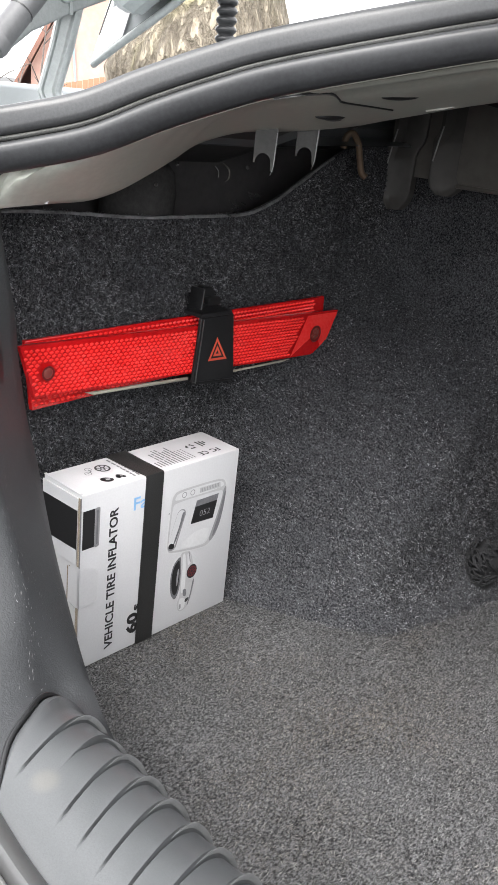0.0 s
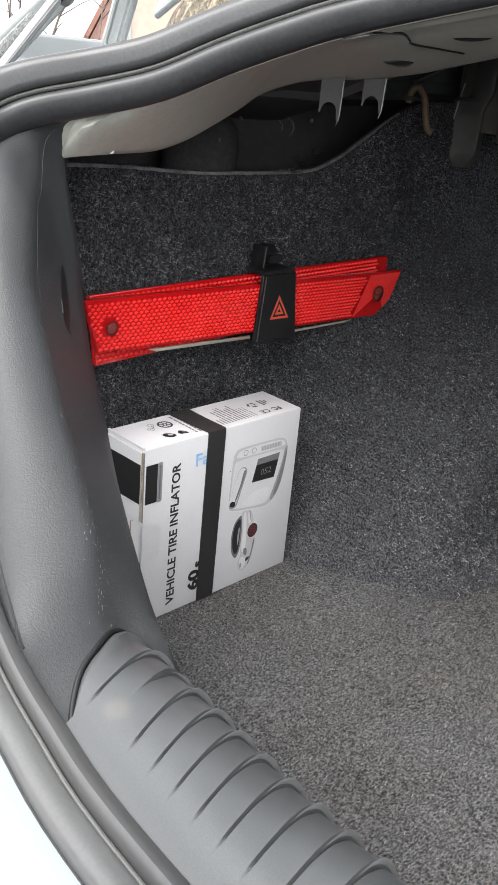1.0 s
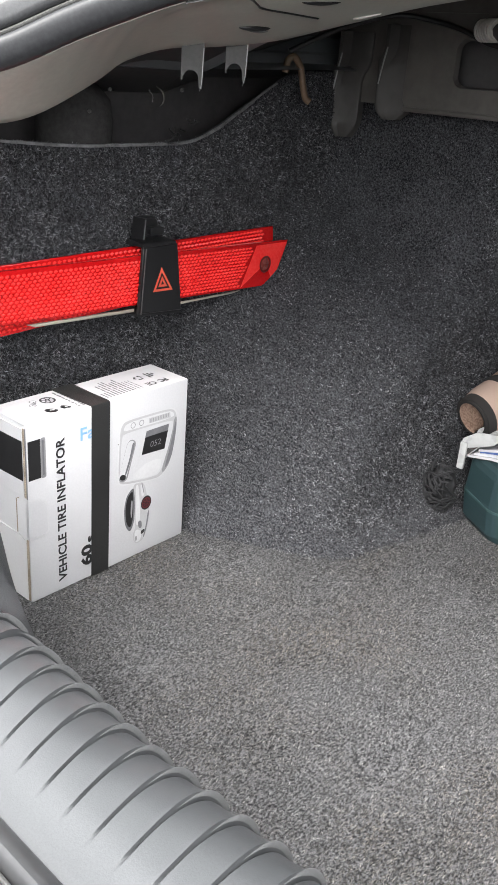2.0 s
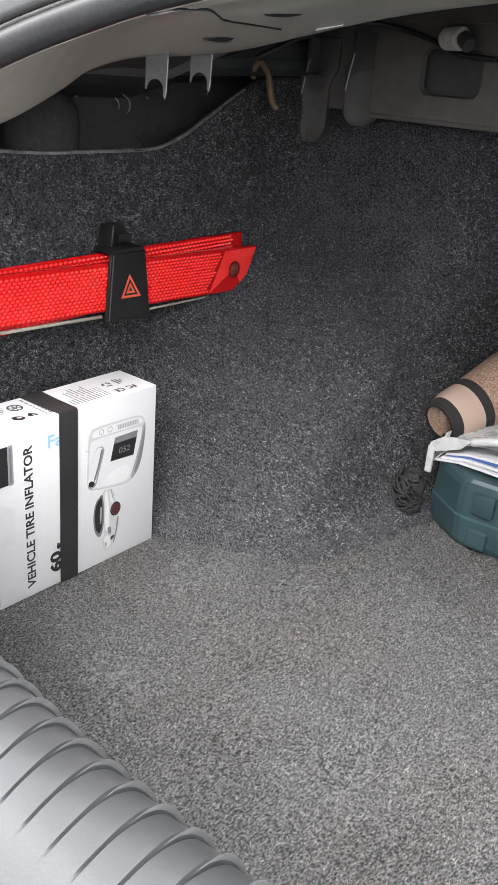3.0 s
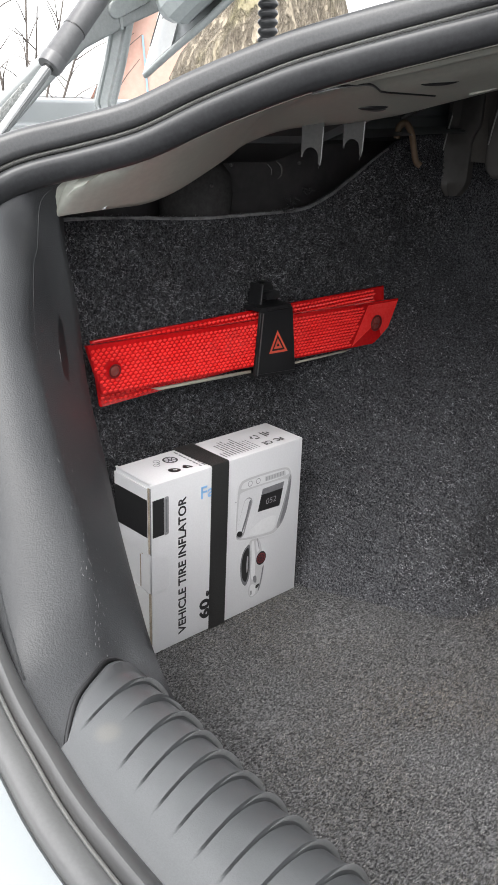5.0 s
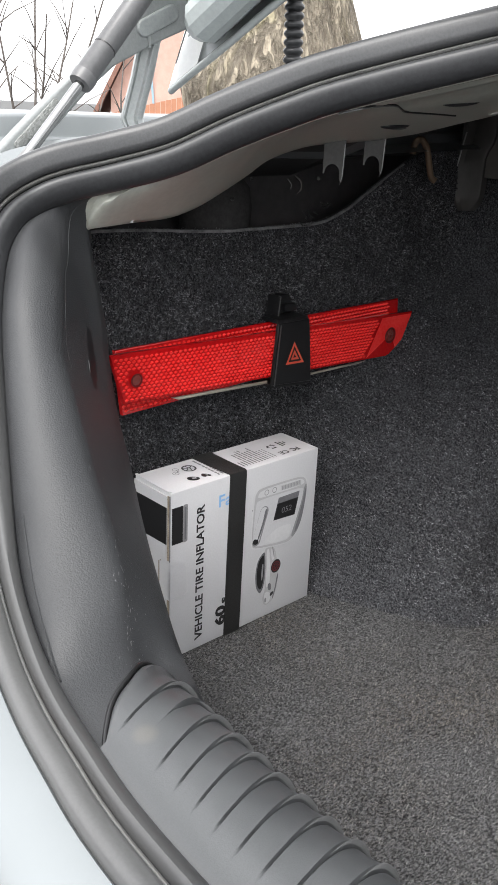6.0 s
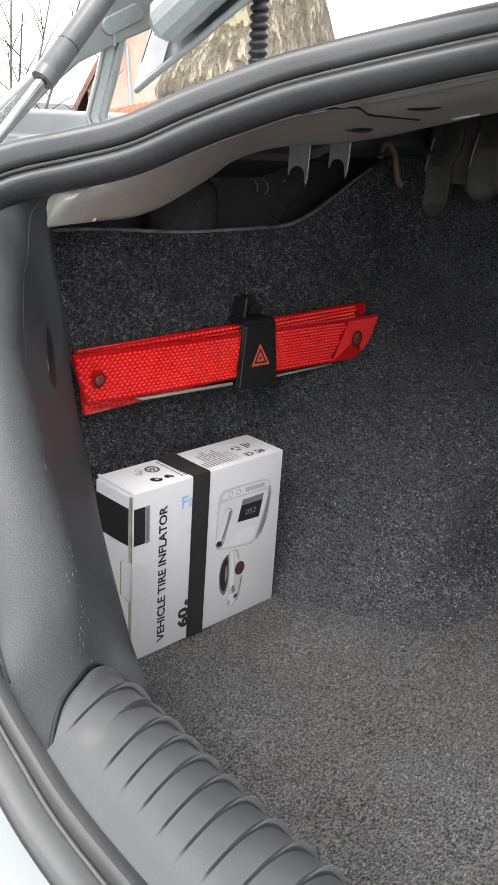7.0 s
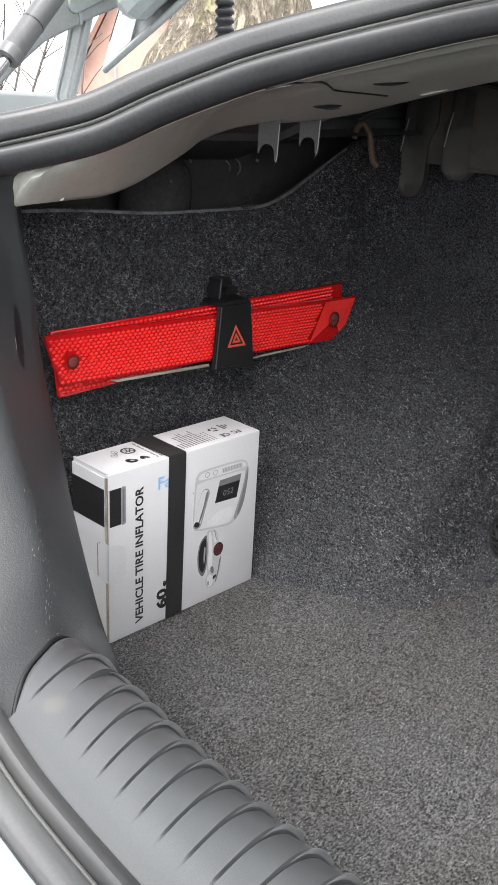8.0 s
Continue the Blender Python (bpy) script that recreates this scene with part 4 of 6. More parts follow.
# picture of a car, standing on its tail
print_car = part("car_print", sheet(soft([(-0.0785, 0.0905), (-0.0700, 0.0925), (-0.0615, 0.0885), (-0.0565, 0.0700), (-0.0525, 0.0520), (-0.0550, 0.0330), (-0.0600, 0.0185), (-0.0710, 0.0150), (-0.0755, 0.0195), (-0.0775, 0.0280), (-0.0735, 0.0370), (-0.0755, 0.0510), (-0.0745, 0.0700)]), on_front), INK_LIGHT, box, "silver-grey printed picture of a car")
part("windscreen", sheet(soft([(-0.0772, 0.0890), (-0.0870, 0.0810), (-0.0905, 0.0640), (-0.0885, 0.0440), (-0.0812, 0.0335), (-0.0755, 0.0440), (-0.0745, 0.0640), (-0.0755, 0.0800)]), on_front, 0.0001), INK_MID, print_car)
part("car_glass", sheet(soft([(-0.0790, 0.0850), (-0.0860, 0.0780), (-0.0885, 0.0630), (-0.0868, 0.0470), (-0.0815, 0.0390), (-0.0775, 0.0470), (-0.0768, 0.0640), (-0.0772, 0.0790)]), on_front, 0.0002), INK, print_car)
part("glass_light", sheet(soft([(-0.0800, 0.0740), (-0.0780, 0.0720), (-0.0785, 0.0560), (-0.0800, 0.0500), (-0.0812, 0.0600)]), on_front, 0.0003), INK_GREY, print_car)
part("car_bonnet", sheet(soft([(-0.0745, 0.0890), (-0.0700, 0.0900), (-0.0680, 0.0700), (-0.0665, 0.0500), (-0.0680, 0.0400), (-0.0725, 0.0390), (-0.0735, 0.0520), (-0.0725, 0.0700)]), on_front, 0.00012), INK_PALE, print_car)
part("car_flank", sheet(soft([(-0.0675, 0.0890), (-0.0625, 0.0860), (-0.0605, 0.0740), (-0.0650, 0.0720), (-0.0665, 0.0800)]), on_front, 0.00013), CARD, print_car)
part("car_nose", sheet(soft([(-0.0745, 0.0320), (-0.0705, 0.0340), (-0.0640, 0.0290), (-0.0655, 0.0190), (-0.0705, 0.0170), (-0.0745, 0.0210)]), on_front, 0.00013), INK_PALE, print_car)
part("car_edge", sheet(soft([(-0.0555, 0.0520), (-0.0530, 0.0520), (-0.0562, 0.0330), (-0.0605, 0.0200), (-0.0622, 0.0210), (-0.0580, 0.0340)]), on_front, 0.00014), INK_MID, print_car)
part("car_line", sheet(soft([(-0.0660, 0.0905), (-0.0645, 0.0905), (-0.0610, 0.0760), (-0.0622, 0.0755)]), on_front, 0.00015), INK_GREY, print_car)
part("grille_print", sheet(soft([(-0.0700, 0.0440), (-0.0645, 0.0430), (-0.0640, 0.0330), (-0.0690, 0.0350)]), on_front, 0.0002), INK_MID, print_car)
part("badge_print", sheet(soft([(-0.0655, 0.0300), (-0.0595, 0.0310), (-0.0605, 0.0265), (-0.0655, 0.0250)]), on_front, 0.0002), INK, print_car)
part("lamp_print", sheet(soft([(-0.0740, 0.0255), (-0.0715, 0.0265), (-0.0705, 0.0200), (-0.0735, 0.0195)]), on_front, 0.0002), INK_GREY, print_car)
wheel = part("tyre_print", sheet([(-0.0583 + 0.0076 * math.cos(t), 0.0632 + 0.0086 * math.sin(t)) for t in (2 * math.pi * k / 24 for k in range(24))], on_front, 0.0002), INK, print_car)
part("rim_print", annulus(-0.0583, 0.0632, 0.0052, 0.0064, on_front, 0.0003), INK_RED, wheel)
for k in range(8):
    t = math.pi / 4 * k
    ca, sa = math.cos(t), math.sin(t)
    part("spoke_print", sheet([(-0.0583 + ca * r - sa * w, 0.0632 + sa * r + ca * w) for r, w in ((0.0015, 0.0007), (0.0015, -0.0007), (0.0054, -0.0005), (0.0054, 0.0005))], on_front, 0.0003), INK_RED, wheel)
# top: icons and lines of small print
part("wheel_icon", annulus(-0.040, -0.156, 0.0062, 0.0082, on_top, 0.0), INK, box)
part("wheel_icon", annulus(-0.040, -0.156, 0.0012, 0.0026, on_top, 0.0), INK, box)
for k in range(6):
    t = math.pi / 3 * k
    ca, sa = math.cos(t), math.sin(t)
    part("icon_spoke", sheet([(-0.040 + ca * 0.002 - sa * 0.0006, -0.156 + sa * 0.002 + ca * 0.0006), (-0.040 + ca * 0.002 + sa * 0.0006, -0.156 + sa * 0.002 - ca * 0.0006), (-0.040 + ca * 0.0064 + sa * 0.0006, -0.156 + sa * 0.0064 - ca * 0.0006), (-0.040 + ca * 0.0064 - sa * 0.0006, -0.156 + sa * 0.0064 + ca * 0.0006)], on_top), INK, box)
part("bicycle_icon", annulus(-0.037, -0.1755, 0.0030, 0.0037, on_top, 0.0), INK_MID, box)
part("bicycle_icon", annulus(-0.045, -0.1700, 0.0030, 0.0037, on_top, 0.0), INK_MID, box)
part("bicycle_icon", sheet([(-0.037, -0.176), (-0.0385, -0.170), (-0.045, -0.1695), (-0.0445, -0.1705), (-0.039, -0.1712), (-0.038, -0.176)], on_top), INK_MID, box)
part("car_icon", sheet(soft([(-0.021, -0.174), (-0.0225, -0.170), (-0.020, -0.1655), (-0.016, -0.162), (-0.012, -0.163), (-0.0105, -0.168), (-0.0125, -0.1725), (-0.017, -0.175)]), on_top), INK, box)
part("motorcycle_icon", sheet(soft([(-0.018, -0.157), (-0.0215, -0.154), (-0.018, -0.150), (-0.013, -0.1475), (-0.0105, -0.150), (-0.013, -0.153), (-0.012, -0.156), (-0.0155, -0.1585)]), on_top), INK, box)
part("icon_window", sheet([(-0.0185, -0.1690), (-0.0165, -0.1650), (-0.0145, -0.1660), (-0.0165, -0.1700)], on_top, 0.0001), CARD, box)
part("icon_window", sheet([(-0.0165, -0.1525), (-0.0145, -0.1505), (-0.0135, -0.1515), (-0.0155, -0.1535)], on_top, 0.0001), CARD, box)
random.seed(4)
for k in range(2):
    a0 = -0.0080
    while a0 > -0.052:
        a1 = a0 - random.uniform(0.003, 0.0075)
        part("print_line", sheet([(a1, -0.1415 + 0.0050 * k), (a0, -0.1415 + 0.0050 * k), (a0, -0.1393 + 0.0050 * k), (a1, -0.1393 + 0.0050 * k)], on_top), INK_MID, box)
        a0 = a1 - 0.0011
for k in range(12):
    b0 = -0.1055 + 0.0043 * k
    a0 = -0.0085
    end = -0.046 if k in (4, 5, 8) else -0.040 if k in (2, 3, 6, 7) else -0.020 if k < 2 else -0.033
    wide = 0.0019 if k < 9 else 0.0012
    while a0 > end:
        a1 = max(end - 0.001, a0 - random.uniform(0.006, 0.016))
        part("print_line", sheet([(a1, b0), (a0, b0), (a0, b0 + wide), (a1, b0 + wide)], on_top), INK_MID, box)
        a0 = a1 - 0.0010
for k in range(3):
    t = 2 * math.pi / 3 * k
    part("recycle_icon", sheet([(-0.0330 + r * math.cos(t + d), -0.0430 + r * math.sin(t + d)) for r, d in ((0.0034, -0.75), (0.0062, -0.55), (0.0062, 0.35), (0.0074, 0.45), (0.0048, 0.95), (0.0028, 0.45), (0.0040, 0.40))], on_top), INK, box)
part("mark", letters("CE", 0.0115, (-0.0165, -0.0360, BH + LIFT), (0, -1, 0), (1, 0, 0), 0.0003, 0.0125), INK, box)
part("mark", letters("FC", 0.0110, (-0.0165, -0.0195, BH + LIFT), (0, -1, 0), (1, 0, 0), 0.0004, 0.0115), INK, box)
for b0, a0, a1 in ((-0.0310, -0.0410, -0.0265), (-0.0268, -0.0395, -0.0285), (-0.0228, -0.0375, -0.0325)):
    part("print_line", sheet([(a0, b0), (a1, b0), (a1, b0 + 0.0022), (a0, b0 + 0.0022)], on_top), INK, box)

band = thing("elastic_band", (0.0, -0.122, 0.0), "black elastic band stretched round the white box", "band")
ring = [(0.0016, 0.0006), (0.0018, 0.10), (0.0016, BH - 0.001), (0.0008, BH + 0.0012), (-0.0006, BH + 0.0018), (-0.030, BH + 0.0014), (-BD + 0.001, BH + 0.0018), (-BD - 0.0012, BH + 0.0008), (-BD - 0.0016, BH - 0.002), (-BD - 0.0016, 0.0006)]
rows = []
for i, (x, z) in enumerate(ring):
    t = -x / BD
    y0 = -0.1335 - 0.0020 * (1 - z / BH) * (x > -0.01) - 0.004 * max(0.0, t)
    wide = 0.0228 + 0.004 * max(0.0, t)
    rows.append([(x, y0, z), (x, y0 + wide * 0.5, z), (x, y0 + wide, z)])
bm = loft(rows)
bmesh.ops.solidify(bm, geom=bm.faces[:], thickness=0.0009)
part("strap", bm, BAND, band)

# ---- red warning triangle, folded, in its clip on the wall ----
TX = -0.075


def on_tri(a, b, h):
    return Vector((TX + h, a, b))


tri = thing("warning_triangle", (-0.08, 0.0, 0.25), "folded red reflective warning triangle held on the side liner", "warning triangle")


def reflector(name, outline, top_in, low_in, x, label, holes, span):
    """A red plate with a smooth rim and rows of small prisms."""
    place = lambda a, b, h: Vector((x + h, a, b))
    body = part(name, plate(outline, place, 0.0065, 0.0008, 2), RED_SHADED, tri, label)
    (a0, b0), (a1, b1), (a2, b2), (a3, b3) = outline
    bm = bmesh.new()
    pitch, rise = 0.0062, 0.0041
    count = 13
    for j in range(count):
        for i in range(int(abs(a1 - a0) / pitch) + 2):
            a = a0 + pitch * (i + (0.5 if j % 2 else 0.0))
            u = (a - a0) / (a1 - a0)
            top, low = b0 + (b1 - b0) * u - top_in, b3 + (b2 - b3) * u + low_in
            b = low + (j + 0.5) * (top - low) / count
            if not span[0] < a < span[1] + (b - 0.2575) * span[2] or any(math.hypot(a - ha, b - hb) < r + 0.0025 for ha, hb, r in holes):
                continue
            left_edge = a3 + (a0 - a3) * (b - b3) / (b0 - b3)
            right_edge = a2 + (a1 - a2) * (b - b2) / (b1 - b2)
            if not left_edge + 0.0018 < a < right_edge - 0.003:
                continue
            tip = bm.verts.new(place(a + 0.0004, b + 0.0012, 0.0030))
            ring = [bm.verts.new(place(a + 0.0027 * math.cos(t), b + 0.0020 * math.sin(t), 0.0)) for t in (math.pi / 2 + math.pi / 3 * k for k in range(6))]
            for k in range(6):
                bm.faces.new((tip, ring[k], ring[(k + 1) % 6]))
    part("prism_face", bm, RED, body, "rows of tiny bright red prisms", smooth=False)
    for ha, hb, r in holes:
        part("rivet_ring", annulus(ha, hb, r * 0.74, r, lambda p, q, h: Vector((x + h, p, q)), 0.0030, 20), BLACK_RED, body, "dark rivet ring")
        part("rivet", plate(circle(ha, hb, r * 0.74, 18), lambda p, q, h: Vector((x + 0.0027 + h, p, q)), 0.002, 0.0004, 1), RIVET, body)
    return body


LEG = surface("bright_leg_metal", (0.42, 0.38, 0.32), (0.56, 0.51, 0.44), 0.35, metal=0.3, grain=300, blotch=60, bump=0.02)
RIVET = surface("red_brown_rivet", (0.17, 0.040, 0.034), (0.25, 0.060, 0.050), 0.3, grain=300, blotch=60, bump=0.0)
BLACK_RED = surface("dark_red_rivet", (0.10, 0.006, 0.006), (0.16, 0.010, 0.010), 0.35, grain=300, blotch=30, bump=0.0)
reflector("back_reflector", [(-0.214, 0.3215), (0.231, 0.3255), (0.238, 0.267), (-0.206, 0.2515)], 0.002, 0.0015, TX - 0.0125, "red reflector plate behind", [], (-0.21, 0.212, 0.0))
front = reflector("front_reflector", [(-0.228, 0.3215), (0.248, 0.3090), (0.223, 0.2540), (-0.212, 0.2690)], 0.0042, 0.0016, TX, "red reflector plate in front", [(-0.199, 0.2925, 0.0072), (0.2025, 0.2830, 0.0108)], (-0.226, 0.156, 0.52))
# bevelled smooth end with a cut-glass look
for outline, h in (([(0.160, 0.2575), (0.186, 0.3075), (0.2045, 0.2840)], 0.0016), ([(0.186, 0.3075), (0.246, 0.3068), (0.2045, 0.2840)], 0.0012), ([(0.246, 0.3068), (0.2225, 0.2560), (0.2045, 0.2840)], 0.0016), ([(0.2225, 0.2560), (0.160, 0.2575), (0.2045, 0.2840)], 0.0010)):
    bm = bmesh.new()
    c = Vector((TX + 0.0020, 0.2045, 0.2840))
    bm.faces.new([bm.verts.new(on_tri(*outline[0], 0.0006)), bm.verts.new(on_tri(*outline[1], 0.0006)), bm.verts.new(c)])
    part("end_facet", bm, RED if h > 0.0011 else RED_SHADED, front, "smooth red facet", smooth=False)
part("metal_leg", plate([(-0.150, 0.2625), (-0.010, 0.2570), (-0.010, 0.2535), (-0.140, 0.2588)], lambda a, b, h: Vector((TX - 0.003 + h, a, b)), 0.003, 0.0006, 1), LEG, tri, "bright metal leg folded below the plates")
part("metal_leg", plate([(0.050, 0.2540), (0.165, 0.2530), (0.150, 0.2512), (0.050, 0.2515)], lambda a, b, h: Vector((TX - 0.003 + h, a, b)), 0.003, 0.0006, 1), LEG, tri, "bright metal leg folded below the plates")

clip = thing("triangle_clip", (-0.08, 0.025, 0.25), "black plastic clip with a red triangle emblem, fixed to the liner", "clip")
part("strap_face", plate([(-0.0005, 0.3245), (0.050, 0.3245), (0.0595, 0.2475), (-0.0065, 0.2525)], lambda a, b, h: Vector((TX + 0.0065 + h, a - 0.0060, b + 0.001)), 0.0045, 0.0016, 3), BLACK, clip)
part("strap_top", plate([(-0.0005, 0.3245), (0.050, 0.3245), (0.048, 0.3285), (0.001, 0.3285)], lambda a, b, h: Vector((TX + 0.005 + h, a - 0.0060, b + 0.001)), 0.028, 0.0010, 2), BLACK, clip)
part("strap_bottom", plate([(-0.006, 0.2525), (0.059, 0.2478), (0.058, 0.2440), (-0.005, 0.2487)], lambda a, b, h: Vector((TX + 0.005 + h, a - 0.0060, b + 0.001)), 0.028, 0.0010, 2), BLACK, clip)
part("back_plate", plate([(-0.0260, 0.318), (-0.0215, 0.345), (-0.0190, 0.3535), (-0.0135, 0.3575), (-0.0020, 0.3570), (0.0030, 0.3520), (0.0075, 0.335), (0.0080, 0.318)], lambda a, b, h: Vector((TX - 0.022 + h, a + 0.0365, b - 0.006)), 0.012, 0.002, 3), BLACK, clip)
part("latch", plate(rounded(-0.014, 0.006, 0.338, 0.347, 0.003), lambda a, b, h: Vector((TX - 0.014 + h, a + 0.0365, b - 0.006)), 0.010, 0.0015, 2), BLACK, clip)
part("side_fold", plate([(-0.0295, 0.318), (-0.0265, 0.318), (-0.0215, 0.358), (-0.0250, 0.358)], lambda a, b, h: Vector((TX - 0.012 + h, a + 0.0365, b - 0.006)), 0.02, 0.001, 2), BLACK, clip)
# Rims of lighter plastic paint the highlights on the clip's black edges.
part("fold_glint", tube([Vector((TX - 0.0118, a + 0.0365, b - 0.006)) for a, b in ((-0.0285, 0.319), (-0.0262, 0.338), (-0.0240, 0.3572))], 0.0007, 8), PLASTIC_RIB, clip, "paler glossy rim painting the edge's highlight")
part("strap_glint", tube([Vector((TX + 0.0105, a - 0.0060, b + 0.001)) for a, b in ((-0.0002, 0.3240), (-0.0032, 0.2885), (-0.0062, 0.2530))], 0.0007, 8), PLASTIC_RIB, clip, "paler glossy rim painting the edge's highlight")
E0 = np.array([(0.0080, 0.2755), (0.0380, 0.2745), (0.0200, 0.3020)])


def tri_ring(k0, k1, h):
    m = E0.mean(0)
    bm = bmesh.new()
    a = [bm.verts.new(on_tri(*(m + (q - m) * k0), h)) for q in E0]
    b = [bm.verts.new(on_tri(*(m + (q - m) * k1), h)) for q in E0]
    for k in range(3):
        bm.faces.new((b[k], b[(k + 1) % 3], a[(k + 1) % 3], a[k]))
    return bm


emblem = part("emblem", tri_ring(0.70, 1.0, 0.0070), ORANGE_RED, clip, "orange-red warning triangle sign")
part("emblem_inner", tri_ring(0.16, 0.46, 0.0070), ORANGE_RED, emblem)

# ---- sheet-metal tabs, hooks and brackets below the shelf ----
def tab(origin, along, w, h):
    """A hanging tab with a round notch at its foot and one bent edge."""
    along = Vector(along).normalized()
    face = along.cross(Vector((0, 0, 1)))
    place = lambda a, b, d: Vector(origin) + along * a + Vector((0, 0, 1)) * b + face * d
    notch = [(w * 0.46 + w * 0.38 * math.cos(t), -h + 0.003 + w * 0.46 * math.sin(t)) for t in (math.pi * k / 12 for k in range(12, -1, -1))]
    ob = thing("metal_tab", origin, "thin grey metal tab with a round notch, hanging", "bracket", "metal tabs")
    part("sheet_tab", plate([(0, 0.010), (0, -h + 0.003)] + notch + [(w * 0.86, -h - 0.003), (w, -h - 0.004), (w * 1.08, 0.010)], place, 0.0012), TAB_DARK, ob, smooth=False)
    # Bent edge gets brighter metal than the face, painting the light it catches.
    part("bent_edge", plate([(w * 0.88, -h - 0.0075), (w * 1.02, -h + 0.001), (w * 1.06, 0.006), (w * 1.01, 0.006), (w * 0.97, -h)], lambda a, b, d: place(a, b, d + 0.0030), 0.0040), TAB_METAL, ob, smooth=False)
    return ob


tab((0.0195, -0.0455, 0.5180), (0.72, 0.69, 0), 0.0190, 0.024)
tab((0.0260, 0.0050, 0.5235), (0.72, 0.69, 0), 0.0190, 0.022)

grab = thing("brown_hook", (-0.10, 0.26, 0.53), "brown bent plastic hook under the shelf", "hook")
part("stem", tube(spline([(-0.108, 0.256, 0.506), (-0.106, 0.257, 0.520), (-0.100, 0.262, 0.524), (-0.096, 0.270, 0.512), (-0.092, 0.272, 0.494), (-0.089, 0.275, 0.479), (-0.084, 0.279, 0.474)], 4), 0.0042, 8), WOOD_BROWN, grab)

for at, w, drop, hi in (((-0.128, 0.385, 0.43), 0.042, 0.43, 0.560), ((-0.062, 0.390, 0.458), 0.050, 0.458, 0.570)):
    br = thing("shelf_bracket", at, "dark pressed-metal bracket hanging below the shelf", "bracket", "shelf brackets")
    x0, y0 = at[0], at[1]
    rows = []
    for k in range(14):
        t = k / 13
        z = drop + (hi - drop) * t
        ww = w * math.sqrt(max(0.12, 1 - max(0.0, (0.20 - t) / 0.20) ** 2))
        shift = 0.012 * smooth01((t - 0.55) / 0.2)
        ridge = 0.008 * smooth01((t - 0.5) / 0.15)
        rows.append([(x0 + shift + (w - ww) * 0.5 + ww * s, y0 - d - ridge * (abs(s - 0.12) < 0.1), z) for s, d in ((0, -0.012), (0.0, 0.0), (0.06, 0.006), (0.16, 0.006), (0.28, 0.001), (0.9, 0.0), (1.0, -0.002), (1.0, -0.014))])
    part("pressing", loft(rows), BRACKET_METAL, br)
    # Pale tube paints the glint along the bracket's bent edge.
    part("edge_glint", tube(spline([(x0 + 0.019, y0 - 0.014, hi - 0.026), (x0 + 0.016, y0 - 0.016, hi - 0.046), (x0 + 0.013, y0 - 0.018, hi - 0.070)], 5), 0.0010, 6), TAB_METAL, br, "pale line painting the glint on the bent edge")

panel = thing("metal_bulkhead", (0.3, 0.42, 0.485), "brown-grey metal bulkhead with a rounded cut-out below the shelf", "bulkhead")
hole = rounded(0.050, 0.128, 0.505, 0.556, 0.012, 6)
outer = []
for a, b in hole:
    da, db = a - 0.089, b - 0.5305
    s = min(abs(0.109 / da) if da else 99, abs(0.0545 / db) if db else 99)
    outer.append((0.089 + da * s, 0.5305 + db * s))
bm = bmesh.new()
r0 = [bm.verts.new((a, 0.398, b)) for a, b in hole]
r1 = [bm.verts.new((a, 0.390, b)) for a, b in [(0.089 + (a - 0.089) * 1.06, 0.5305 + (b - 0.5305) * 1.08) for a, b in hole]]
r2 = [bm.verts.new((a, 0.389, b)) for a, b in outer]
n = len(hole)
for k in range(n):
    bm.faces.new((r0[k], r0[(k + 1) % n], r1[(k + 1) % n], r1[k]))
    bm.faces.new((r1[k], r1[(k + 1) % n], r2[(k + 1) % n], r2[k]))
bmesh.ops.recalc_face_normals(bm, faces=bm.faces)
part("cutout_frame", bm, SHELF_METAL, panel)
part("side_sheet", block(0.198, 1.0, 0.389, 0.392, 0.476, 0.600), SHELF_METAL, panel)
part("side_sheet", block(-0.13, 0.0395, 0.392, 0.395, 0.476, 0.600), SHELF_METAL, panel)
part("recess", block(0.03, 0.15, 0.425, 0.43, 0.48, 0.60), DARK_METAL, panel)
part("lower_flange", block(-0.02, 1.0, 0.389, 0.43, 0.470, 0.476, 0.002), SHELF_METAL, panel)
part("header", block(-0.02, 1.0, 0.385, 0.40, 0.585, 0.605), SHELF_METAL, panel)
knob = thing("cable_plug", (0.098, 0.372, 0.56), "pale ribbed cable sleeve on the shelf panel", "plug")
part("sleeve", tube([(0.084, 0.375, 0.566), (0.098, 0.368, 0.568), (0.112, 0.362, 0.568)], [0.011, 0.012, 0.0115], 16), SLEEVE, knob)
for k in range(6):
    x = 0.086 + 0.0043 * k
    part("sleeve_ring", tube([(x, 0.3742 - 0.0021 * k, 0.5665), (x + 0.0018, 0.3732 - 0.0021 * k, 0.5667)], 0.0128, 16), SLEEVE, knob)
part("stub", tube([(0.112, 0.362, 0.568), (0.124, 0.357, 0.560)], 0.009, 10), DARK_METAL, knob)
note = thing("paper_label", (0.14, 0.057, 0.56), "small off-white paper label stuck to the edge of the inner sheet", "label")
slip = [(0.132, 0.050, 0.563), (0.153, 0.064, 0.568), (0.152, 0.064, 0.561), (0.143, 0.058, 0.558), (0.132, 0.051, 0.555)]
bm = bmesh.new()
bm.faces.new([bm.verts.new(q) for q in slip])
bmesh.ops.solidify(bm, geom=bm.faces[:], thickness=0.0006)
part("slip", bm, SLEEVE, note, smooth=False)
wire = thing("cable", (0.0, 0.3, 0.56), "thin black cable running under the shelf", "cable")
